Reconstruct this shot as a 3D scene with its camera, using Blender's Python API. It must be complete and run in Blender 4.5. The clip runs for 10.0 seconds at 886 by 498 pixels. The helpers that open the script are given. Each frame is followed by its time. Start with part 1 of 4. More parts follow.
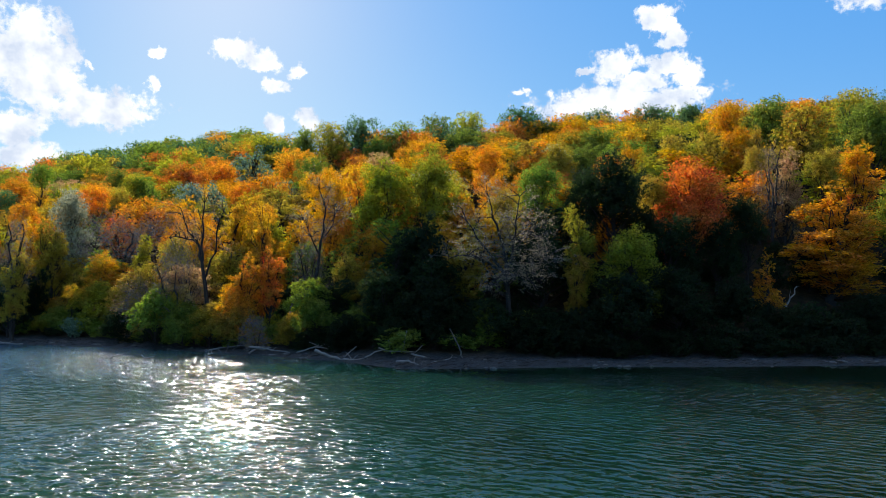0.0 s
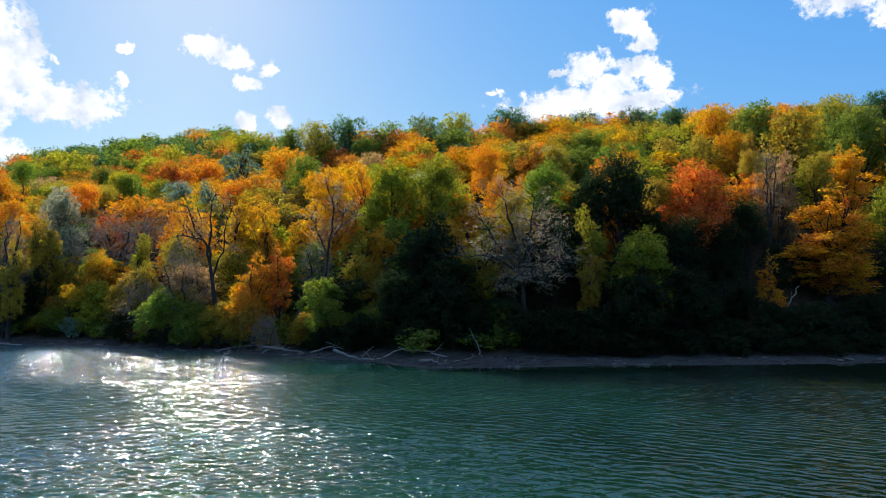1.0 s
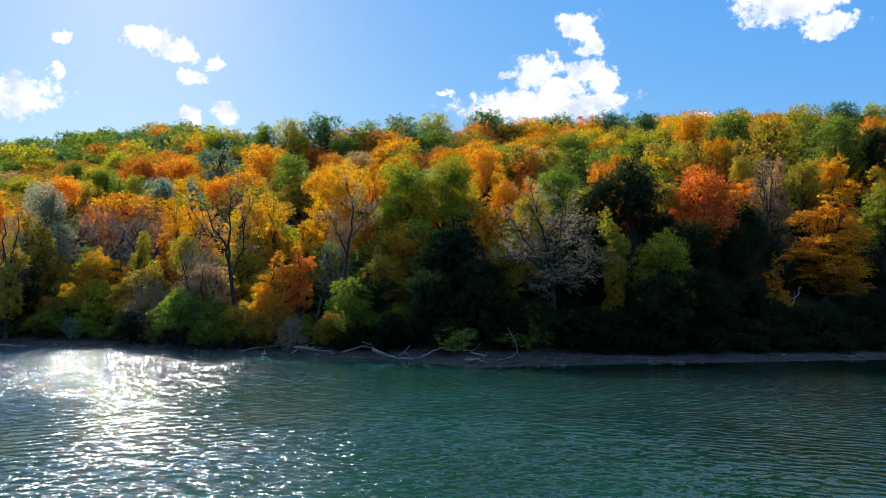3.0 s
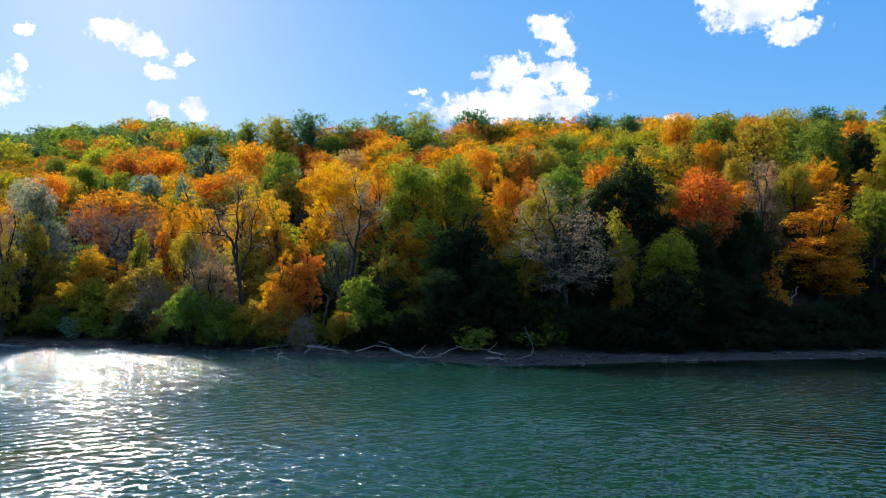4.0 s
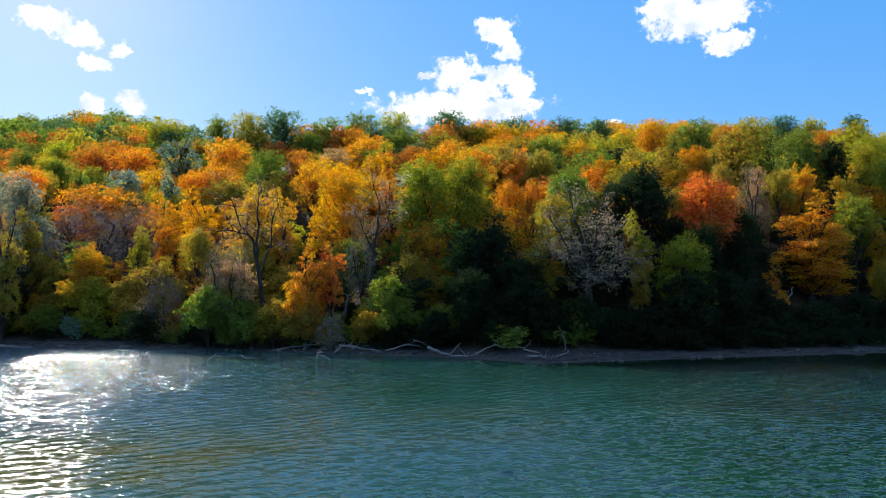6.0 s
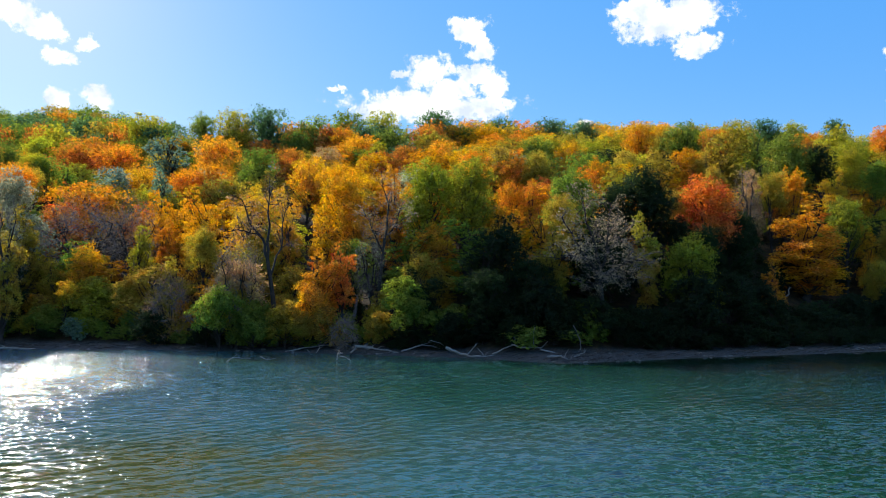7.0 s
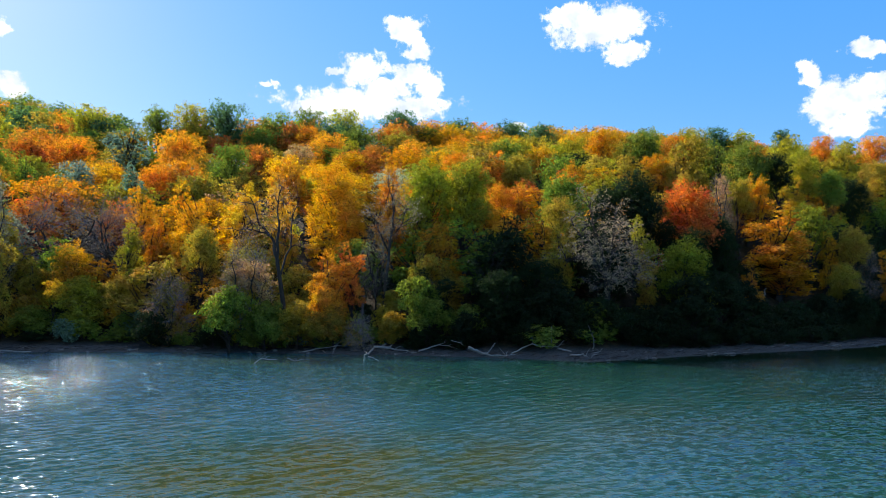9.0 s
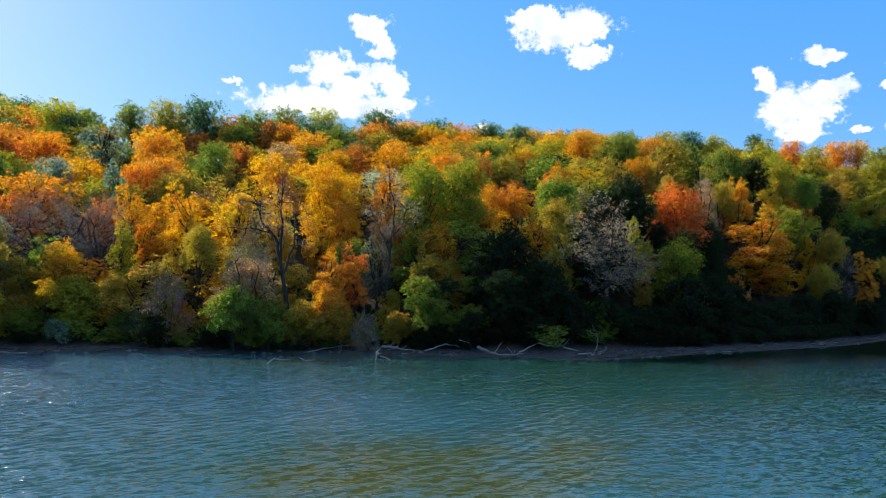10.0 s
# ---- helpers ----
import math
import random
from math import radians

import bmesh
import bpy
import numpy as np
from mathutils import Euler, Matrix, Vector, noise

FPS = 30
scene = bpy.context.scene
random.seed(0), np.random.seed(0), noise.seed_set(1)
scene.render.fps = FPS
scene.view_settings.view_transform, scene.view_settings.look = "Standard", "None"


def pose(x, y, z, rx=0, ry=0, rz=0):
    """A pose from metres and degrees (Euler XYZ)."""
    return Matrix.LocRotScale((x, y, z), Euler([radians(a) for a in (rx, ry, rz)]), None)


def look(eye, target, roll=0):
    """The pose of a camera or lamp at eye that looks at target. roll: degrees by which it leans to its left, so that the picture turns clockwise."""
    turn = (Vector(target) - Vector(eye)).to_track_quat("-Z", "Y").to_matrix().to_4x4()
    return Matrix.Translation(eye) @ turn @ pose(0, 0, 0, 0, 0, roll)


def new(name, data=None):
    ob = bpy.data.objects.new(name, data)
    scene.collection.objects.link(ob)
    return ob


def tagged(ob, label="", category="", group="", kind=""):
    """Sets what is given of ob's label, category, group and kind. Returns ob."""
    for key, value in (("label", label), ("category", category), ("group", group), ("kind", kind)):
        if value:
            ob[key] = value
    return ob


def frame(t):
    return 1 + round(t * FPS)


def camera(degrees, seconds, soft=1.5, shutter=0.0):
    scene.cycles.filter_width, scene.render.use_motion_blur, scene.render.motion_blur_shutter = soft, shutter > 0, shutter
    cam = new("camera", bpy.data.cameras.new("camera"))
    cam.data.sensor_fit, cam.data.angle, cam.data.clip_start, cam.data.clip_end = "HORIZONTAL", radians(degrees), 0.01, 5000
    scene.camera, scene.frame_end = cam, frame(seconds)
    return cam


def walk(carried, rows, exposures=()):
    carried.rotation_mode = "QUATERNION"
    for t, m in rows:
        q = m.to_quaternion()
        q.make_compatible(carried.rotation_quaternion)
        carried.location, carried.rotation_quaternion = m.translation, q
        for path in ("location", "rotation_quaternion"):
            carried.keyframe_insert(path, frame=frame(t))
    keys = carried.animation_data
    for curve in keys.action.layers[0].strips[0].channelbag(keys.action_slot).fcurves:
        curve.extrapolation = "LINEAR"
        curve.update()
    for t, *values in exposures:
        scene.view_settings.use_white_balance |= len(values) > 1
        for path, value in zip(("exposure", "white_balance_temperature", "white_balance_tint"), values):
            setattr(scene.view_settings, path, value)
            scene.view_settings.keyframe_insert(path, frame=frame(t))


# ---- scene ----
cam = camera(67.1, 10.0, soft=0.6)
METRES, EYE, TILT, LEAN, TURN = 50.0, 6.3, 4.5, -0.2, 0.0
ROWS = [
    (0.0, 0.0, 0.0, 0.0, 0.0, 0.0, -0.0),
    (0.5, -0.0485, -0.0044, -0.0003, -1.16, 0.01, -0.09),
    (1.0, -0.0997, -0.0077, 0.0, -2.38, 0.0, -0.19),
    (1.5, -0.1478, -0.0096, 0.0012, -3.49, -0.01, -0.27),
    (2.0, -0.1971, -0.0107, 0.0018, -4.53, -0.02, -0.38),
    (2.5, -0.2462, -0.0108, 0.001, -5.65, -0.0, -0.46),
    (4.0, -0.3958, -0.0021, 0.0004, -9.36, -0.05, -0.79),
    (4.5, -0.445, 0.0035, -0.0017, -10.55, -0.01, -0.88),
    (5.0, -0.4956, 0.0089, -0.0035, -11.75, 0.03, -0.97),
    (5.5, -0.5466, 0.0151, -0.0049, -12.95, 0.06, -1.08),
    (7.0, -0.6963, 0.0444, -0.0026, -16.57, 0.02, -1.35),
    (7.5, -0.7454, 0.056, -0.0024, -17.78, 0.03, -1.44),
    (8.0, -0.7916, 0.0675, -0.0035, -19.13, 0.06, -1.54),
    (8.5, -0.8396, 0.0796, -0.0039, -20.71, 0.1, -1.65),
    (9.0, -0.8883, 0.0933, -0.0046, -22.34, 0.13, -1.76),
    (9.5, -0.9358, 0.109, -0.0059, -23.92, 0.19, -1.89),
    (10.0, -0.9834, 0.1267, -0.0077, -25.45, 0.23, -2.0),
]
walk(cam, [(t, pose(0, 0, EYE, TILT, LEAN, TURN) @ pose(METRES * x, METRES * y, METRES * z, 90 + pitch, roll, yaw)) for t, x, y, z, yaw, pitch, roll in ROWS],
     ((0.0, 1.52), (4.5, 1.62), (10.0, 1.76)))

# ---- light ----
SUN_AZ, SUN_EL = -19.0, 29.5  # degrees: clockwise from +y, above the horizon
world = bpy.data.worlds.new("sky")
scene.world = world
world.use_nodes = True
wn = world.node_tree
wn.nodes.clear()
sky = wn.nodes.new("ShaderNodeTexSky")
sky.sky_type, sky.sun_disc = "NISHITA", False
sky.sun_elevation, sky.sun_rotation = radians(SUN_EL), radians(SUN_AZ)
sky.air_density, sky.dust_density, sky.ozone_density = 1.0, 0.2, 2.5
w_back = wn.nodes.new("ShaderNodeBackground")
w_back.inputs["Strength"].default_value = 0.050
w_out = wn.nodes.new("ShaderNodeOutputWorld")
w_tint = wn.nodes.new("ShaderNodeHueSaturation")
w_tint.inputs["Hue"].default_value, w_tint.inputs["Saturation"].default_value = 0.512, 1.22
wn.links.new(sky.outputs[0], w_tint.inputs["Color"])
# a clean, even blue
w_even = wn.nodes.new("ShaderNodeVectorMath")
w_even.operation = "MULTIPLY_ADD"
w_even.inputs[1].default_value, w_even.inputs[2].default_value = (0.74, 0.58, 0.16), (0.10, 1.50, 5.35)
wn.links.new(w_tint.outputs[0], w_even.inputs[0])
wn.links.new(w_even.outputs[0], w_back.inputs[0])
wn.links.new(w_back.outputs[0], w_out.inputs[0])

sun_data = bpy.data.lights.new("sun", "SUN")
sun_data.energy, sun_data.angle, sun_data.color = 2.55, radians(0.53), (1.0, 0.94, 0.85)
sun_dir = Vector((math.sin(radians(SUN_AZ)) * math.cos(radians(SUN_EL)),
                  math.cos(radians(SUN_AZ)) * math.cos(radians(SUN_EL)), math.sin(radians(SUN_EL))))
sun = new("sun", sun_data)
sun.matrix_world = look(sun_dir * 300, (0, 0, 0))


# ---- materials ----
def blank(name):
    m = bpy.data.materials.new(name)
    m.use_nodes = True
    m.node_tree.nodes.clear()
    return m, m.node_tree.nodes, m.node_tree.links


def node(nodes, kind, **inputs):
    n = nodes.new(kind)
    for key, value in inputs.items():
        n.inputs[key.replace("_", " ")].default_value = value
    return n


def ramp(nodes, stops):
    n = nodes.new("ShaderNodeValToRGB")
    e = n.color_ramp.elements
    while len(e) < len(stops):
        e.new(0.5)
    for el, (p, c) in zip(e, stops):
        el.position, el.color = p, (*c, 1)
    return n


def noise_tex(nodes, scale, detail=4.0, rough=0.55):
    return node(nodes, "ShaderNodeTexNoise", Scale=scale, Detail=detail, Roughness=rough)


def leaf_material(name, sheer=0.6):
    """Leaves: each object's own colour, varied leaf by leaf and bough by bough, with light coming through."""
    m, n, l = blank(name)
    info = n.new("ShaderNodeObjectInfo")
    geo = n.new("ShaderNodeNewGeometry")
    tc = n.new("ShaderNodeTexCoord")
    patch = noise_tex(n, 0.33, 2.0)
    l.new(tc.outputs["Object"], patch.inputs["Vector"])
    # bough to bough: hue drifts towards green or towards orange
    hue = n.new("ShaderNodeMapRange")
    hue.inputs["From Min"].default_value, hue.inputs["From Max"].default_value = 0.3, 0.7
    hue.inputs["To Min"].default_value, hue.inputs["To Max"].default_value = 0.472, 0.528
    l.new(patch.outputs["Fac"], hue.inputs["Value"])
    val = n.new("ShaderNodeMapRange")
    val.inputs["To Min"].default_value, val.inputs["To Max"].default_value = 0.52, 1.48
    l.new(geo.outputs["Random Per Island"], val.inputs["Value"])
    hsv = n.new("ShaderNodeHueSaturation")
    l.new(info.outputs["Color"], hsv.inputs["Color"])
    l.new(hue.outputs[0], hsv.inputs["Hue"])
    l.new(val.outputs[0], hsv.inputs["Value"])
    dif = n.new("ShaderNodeBsdfDiffuse")
    tra = n.new("ShaderNodeBsdfTranslucent")
    l.new(hsv.outputs[0], dif.inputs["Color"])
    warm = n.new("ShaderNodeHueSaturation")
    warm.inputs["Saturation"].default_value, warm.inputs["Value"].default_value = 1.1, 1.25
    l.new(hsv.outputs[0], warm.inputs["Color"])
    l.new(warm.outputs[0], tra.inputs["Color"])
    mix = n.new("ShaderNodeMixShader")
    mix.inputs[0].default_value = sheer
    l.new(dif.outputs[0], mix.inputs[1])
    l.new(tra.outputs[0], mix.inputs[2])
    gloss = node(n, "ShaderNodeBsdfGlossy", Roughness=0.45)
    gloss.inputs["Color"].default_value = (0.9, 0.9, 0.9, 1)
    mix2 = n.new("ShaderNodeMixShader")
    mix2.inputs[0].default_value = 0.006
    l.new(mix.outputs[0], mix2.inputs[1])
    l.new(gloss.outputs[0], mix2.inputs[2])
    out = n.new("ShaderNodeOutputMaterial")
    l.new(mix2.outputs[0], out.inputs[0])
    return m


def rough_material(name, stops, scale, fine, bump=0.3, rough=0.9, stretch=(1, 1, 1), distance=0.05):
    """A matt natural surface: two scales of noise through a ramp, with relief."""
    m, n, l = blank(name)
    tc = n.new("ShaderNodeTexCoord")
    mp = n.new("ShaderNodeMapping")
    mp.inputs["Scale"].default_value = stretch
    l.new(tc.outputs["Object"], mp.inputs["Vector"])
    a, b = noise_tex(n, scale, 5.0), noise_tex(n, fine, 3.0, 0.7)
    mixed = n.new("ShaderNodeMix")
    mixed.inputs[0].default_value = 0.45
    for t, i in ((a, 2), (b, 3)):
        l.new(mp.outputs[0], t.inputs["Vector"])
        l.new(t.outputs["Fac"], mixed.inputs[i])
    r = ramp(n, stops)
    l.new(mixed.outputs[0], r.inputs[0])
    bs = n.new("ShaderNodeBsdfPrincipled")
    bs.inputs["Roughness"].default_value = rough
    bs.inputs["Specular IOR Level"].default_value = 0.25
    bp = node(n, "ShaderNodeBump", Strength=bump, Distance=distance)
    l.new(b.outputs["Fac"], bp.inputs["Height"])
    l.new(bp.outputs[0], bs.inputs["Normal"])
    l.new(r.outputs[0], bs.inputs["Base Color"])
    out = n.new("ShaderNodeOutputMaterial")
    l.new(bs.outputs[0], out.inputs[0])
    return m


LEAF = leaf_material("leaf")
BARK = rough_material("bark", [(0.3, (0.016, 0.013, 0.011)), (0.7, (0.055, 0.046, 0.039))], 1.2, 9.0, 0.6, stretch=(3, 3, 0.6))
GREY_BARK = rough_material("grey_bark", [(0.3, (0.10, 0.085, 0.085)), (0.7, (0.27, 0.24, 0.24))], 1.5, 9.0, 0.5, stretch=(3, 3, 0.6))
TWIG = rough_material("twig", [(0.3, (0.11, 0.092, 0.085)), (0.7, (0.25, 0.215, 0.20))], 0.8, 5.0, 0.1)
DRIFT = rough_material("driftwood", [(0.25, (0.09, 0.082, 0.074)), (0.7, (0.30, 0.28, 0.255))], 2.0, 14.0, 0.5, stretch=(1, 1, 1))
STONE = rough_material("stone", [(0.3, (0.06, 0.055, 0.05)), (0.7, (0.17, 0.16, 0.145))], 1.3, 12.0, 0.4)


def ground_material():
    """Gravel at the water's edge, leaf litter and soil above it."""
    m, n, l = blank("ground")
    tc = n.new("ShaderNodeTexCoord")
    big, mid, fine = noise_tex(n, 0.12, 3.0), noise_tex(n, 0.9, 5.0), noise_tex(n, 7.0, 4.0, 0.7)
    for t in (big, mid, fine):
        l.new(tc.outputs["Object"], t.inputs["Vector"])
    gravel = ramp(n, [(0.3, (0.016, 0.0155, 0.015)), (0.52, (0.050, 0.049, 0.047)), (0.72, (0.15, 0.146, 0.14))])
    litter = ramp(n, [(0.3, (0.014, 0.012, 0.008)), (0.5, (0.028, 0.021, 0.011)), (0.7, (0.06, 0.037, 0.016))])
    l.new(fine.outputs["Fac"], gravel.inputs[0])
    l.new(mid.outputs["Fac"], litter.inputs[0])
    sep = n.new("ShaderNodeSeparateXYZ")
    l.new(tc.outputs["Object"], sep.inputs[0])
    edge = n.new("ShaderNodeMath")
    edge.operation = "MULTIPLY_ADD"
    edge.inputs[1].default_value = 0.9
    l.new(big.outputs["Fac"], edge.inputs[0])
    l.new(sep.outputs["Z"], edge.inputs[2])
    where = n.new("ShaderNodeMapRange")
    where.inputs["From Min"].default_value, where.inputs["From Max"].default_value = 0.9, 1.4
    l.new(edge.outputs[0], where.inputs["Value"])
    mix = n.new("ShaderNodeMix")
    mix.data_type = "RGBA"
    l.new(where.outputs[0], mix.inputs[0])
    l.new(gravel.outputs[0], mix.inputs[6])
    l.new(litter.outputs[0], mix.inputs[7])
    bs = n.new("ShaderNodeBsdfPrincipled")
    bs.inputs["Roughness"].default_value = 0.95
    bs.inputs["Specular IOR Level"].default_value = 0.08
    l.new(mix.outputs[2], bs.inputs["Base Color"])
    bp = node(n, "ShaderNodeBump", Strength=0.7, Distance=0.12)
    l.new(fine.outputs["Fac"], bp.inputs["Height"])
    l.new(bp.outputs[0], bs.inputs["Normal"])
    out = n.new("ShaderNodeOutputMaterial")
    l.new(bs.outputs[0], out.inputs[0])
    return m


def water_material():
    """Green lake water with wind ripples of several lengths, and paler weedy shallows."""
    m, n, l = blank("water")
    tc = n.new("ShaderNodeTexCoord")

    def waves(turn, scale, stretch, detail):
        rot = n.new("ShaderNodeMapping")
        rot.inputs["Rotation"].default_value = (0, 0, radians(turn))
        l.new(tc.outputs["Object"], rot.inputs["Vector"])
        mp = n.new("ShaderNodeMapping")
        mp.inputs["Scale"].default_value = (stretch, 1, 1)
        l.new(rot.outputs[0], mp.inputs["Vector"])
        t = noise_tex(n, scale, detail, 0.5)
        l.new(mp.outputs[0], t.inputs["Vector"])
        return t.outputs["Fac"]

    def mad(a, k, b=None):
        x = n.new("ShaderNodeMath")
        x.operation = "MULTIPLY_ADD"
        l.new(a, x.inputs[0])
        x.inputs[1].default_value = k
        if b is None:
            x.inputs[2].default_value = 0
        else:
            l.new(b, x.inputs[2])
        return x.outputs[0]

    def swell(turn, length, bend):
        """Long-crested wind waves of the given length in metres."""
        rot = n.new("ShaderNodeMapping")
        rot.inputs["Rotation"].default_value = (0, 0, radians(turn))
        l.new(tc.outputs["Object"], rot.inputs["Vector"])
        t = node(n, "ShaderNodeTexWave", Scale=0.314 / length, Distortion=bend, Detail=3.0)
        t.inputs["Detail Scale"].default_value, t.inputs["Detail Roughness"].default_value = 0.9, 0.6
        t.wave_type, t.bands_direction, t.wave_profile = "BANDS", "Y", "SIN"
        l.new(rot.outputs[0], t.inputs["Vector"])
        return t.outputs["Fac"]

    def times(a, b):
        x = n.new("ShaderNodeMath")
        x.operation = "MULTIPLY"
        l.new(a, x.inputs[0])
        l.new(b, x.inputs[1])
        return x.outputs[0]

    across = n.new("ShaderNodeSeparateXYZ")
    l.new(tc.outputs["Object"], across.inputs[0])

    def share(x0, x1, y0, y1):
        r = n.new("ShaderNodeMapRange")
        r.inputs["From Min"].default_value, r.inputs["From Max"].default_value = x0, x1
        r.inputs["To Min"].default_value, r.inputs["To Max"].default_value = y0, y1
        l.new(across.outputs["X"], r.inputs["Value"])
        return r.outputs[0]

    total = times(mad(swell(-24, 0.95, 7.0), 0.15), share(-25.0, 5.0, 1.0, 0.35))
    total = mad(times(swell(33, 0.75, 10.0), share(-25.0, 5.0, 0.3, 1.0)), 0.19, total)
    total = mad(waves(-20, 2.5, 0.4, 2.0), 0.26, total)
    total = mad(waves(28, 4.2, 0.6, 3.0), 0.20, total)
    total = mad(waves(-6, 8.0, 0.7, 3.0), 0.09, total)

    def gust(x, y, rx, ry):
        """How far a place lies inside a patch of wind."""
        off = n.new("ShaderNodeVectorMath")
        off.operation = "SUBTRACT"
        off.inputs[1].default_value = (x, y, 0)
        l.new(tc.outputs["Object"], off.inputs[0])
        size = n.new("ShaderNodeVectorMath")
        size.operation = "MULTIPLY"
        size.inputs[1].default_value = (1 / rx, 1 / ry, 0)
        l.new(off.outputs[0], size.inputs[0])
        far = n.new("ShaderNodeVectorMath")
        far.operation = "LENGTH"
        l.new(size.outputs[0], far.inputs[0])
        inside = n.new("ShaderNodeMapRange")
        inside.interpolation_type = "SMOOTHSTEP"
        inside.inputs["From Min"].default_value, inside.inputs["From Max"].default_value = 1.2, 0.4
        l.new(far.outputs["Value"], inside.inputs["Value"])
        return inside.outputs[0]

    wind = None
    for x, y, rx, ry, force in ((-14, 23, 15, 13, 2.0), (-44, 70, 38, 26, 1.5), (-55, 30, 16, 16, 0.4), (-8, 61, 9, 5, 0.9)):
        g = mad(gust(x, y, rx, ry), force)
        if wind is None:
            wind = g
        else:
            top = n.new("ShaderNodeMath")
            top.operation = "MAXIMUM"
            l.new(wind, top.inputs[0])
            l.new(g, top.inputs[1])
            wind = top.outputs[0]
    patchy = noise_tex(n, 0.05, 3.0)
    l.new(tc.outputs["Object"], patchy.inputs["Vector"])
    wind = mad(patchy.outputs["Fac"], 0.35, wind)
    power = n.new("ShaderNodeMapRange")
    power.inputs["From Min"].default_value, power.inputs["From Max"].default_value = 0.1, 2.0
    power.inputs["To Min"].default_value, power.inputs["To Max"].default_value = 0.36, 2.2
    l.new(wind, power.inputs["Value"])
    bp = node(n, "ShaderNodeBump", Distance=WAVE, Strength=1.0)
    l.new(total, bp.inputs["Height"])
    # sheltered water under the steep bank
    lee = n.new("ShaderNodeMapRange")
    lee.inputs["To Min"].default_value, lee.inputs["To Max"].default_value = 1.0, 0.03
    calm = n.new("ShaderNodeMath")
    calm.operation = "MAXIMUM"
    l.new(gust(52, 66, 42, 22), calm.inputs[0])
    l.new(gust(4, 64, 34, 8), calm.inputs[1])
    l.new(calm.outputs[0], lee.inputs["Value"])
    l.new(lee.outputs[0], bp.inputs["Strength"])

    # short ripples, as slopes
    slope = None
    for turn, scale, sx, sy in ((-22, 2.1, 0.30, 0.60), (30, 3.6, 0.40, 0.62), (-8, 7.0, 0.45, 0.55), (24, 14.0, 0.3, 0.3)):
        mp = n.new("ShaderNodeMapping")
        mp.inputs["Rotation"].default_value = (0, 0, radians(turn))
        mp.inputs["Scale"].default_value = (0.55, 1, 1)
        l.new(tc.outputs["Object"], mp.inputs["Vector"])
        t = noise_tex(n, scale, 3.0, 0.55)
        l.new(mp.outputs[0], t.inputs["Vector"])
        mid = n.new("ShaderNodeVectorMath")
        mid.operation = "SUBTRACT"
        mid.inputs[1].default_value = (0.5, 0.5, 0.5)
        l.new(t.outputs["Color"], mid.inputs[0])
        amp = n.new("ShaderNodeVectorMath")
        amp.operation = "MULTIPLY"
        amp.inputs[1].default_value = (sx * RIPPLE, sy * RIPPLE, 0)
        l.new(mid.outputs[0], amp.inputs[0])
        if slope is None:
            slope = amp.outputs[0]
        else:
            both = n.new("ShaderNodeVectorMath")
            l.new(slope, both.inputs[0])
            l.new(amp.outputs[0], both.inputs[1])
            slope = both.outputs[0]
    gusty = n.new("ShaderNodeVectorMath")
    gusty.operation = "SCALE"
    l.new(slope, gusty.inputs[0])
    l.new(times(power.outputs[0], lee.outputs[0]), gusty.inputs["Scale"])
    tilt = n.new("ShaderNodeVectorMath")
    l.new(bp.outputs[0], tilt.inputs[0])
    l.new(gusty.outputs[0], tilt.inputs[1])
    normal = n.new("ShaderNodeVectorMath")
    normal.operation = "NORMALIZE"
    l.new(tilt.outputs[0], normal.inputs[0])

    # bluer west, darker greener east: sky glare and bank shade put into the colour
    deep = noise_tex(n, 0.05, 2.0)
    l.new(tc.outputs["Object"], deep.inputs["Vector"])
    east = n.new("ShaderNodeSeparateXYZ")
    l.new(tc.outputs["Object"], east.inputs[0])
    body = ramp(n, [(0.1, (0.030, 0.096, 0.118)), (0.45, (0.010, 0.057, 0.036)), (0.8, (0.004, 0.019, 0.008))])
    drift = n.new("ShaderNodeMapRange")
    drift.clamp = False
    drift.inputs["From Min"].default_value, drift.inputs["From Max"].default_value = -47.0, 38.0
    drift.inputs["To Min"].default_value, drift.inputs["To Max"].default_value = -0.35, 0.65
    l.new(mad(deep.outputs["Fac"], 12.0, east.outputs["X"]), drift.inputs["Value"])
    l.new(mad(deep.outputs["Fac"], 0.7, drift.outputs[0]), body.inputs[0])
    # weed beds that show through the shallows
    ragged = noise_tex(n, 0.22, 3.0)
    l.new(tc.outputs["Object"], ragged.inputs["Vector"])
    beds = None
    for x, y, rx, ry, thick in ((-38, 29, 11, 7, 0.85), (-23, 34, 9, 7, 0.3), (-36, 76, 12, 5, 0.4)):
        bed = mad(gust(x, y, rx, ry), thick)
        if beds is None:
            beds = bed
        else:
            top = n.new("ShaderNodeMath")
            top.operation = "MAXIMUM"
            l.new(beds, top.inputs[0])
            l.new(bed, top.inputs[1])
            beds = top.outputs[0]
    thin = n.new("ShaderNodeMapRange")
    thin.interpolation_type = "SMOOTHSTEP"
    thin.inputs["From Min"].default_value, thin.inputs["From Max"].default_value = 0.32, 0.58
    l.new(ragged.outputs["Fac"], thin.inputs["Value"])
    weed = n.new("ShaderNodeMath")
    weed.operation = "MULTIPLY"
    l.new(beds, weed.inputs[0])
    l.new(thin.outputs[0], weed.inputs[1])
    mix = n.new("ShaderNodeMix")
    mix.data_type = "RGBA"
    l.new(weed.outputs[0], mix.inputs[0])
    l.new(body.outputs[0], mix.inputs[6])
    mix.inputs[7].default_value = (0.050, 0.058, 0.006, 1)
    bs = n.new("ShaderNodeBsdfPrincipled")
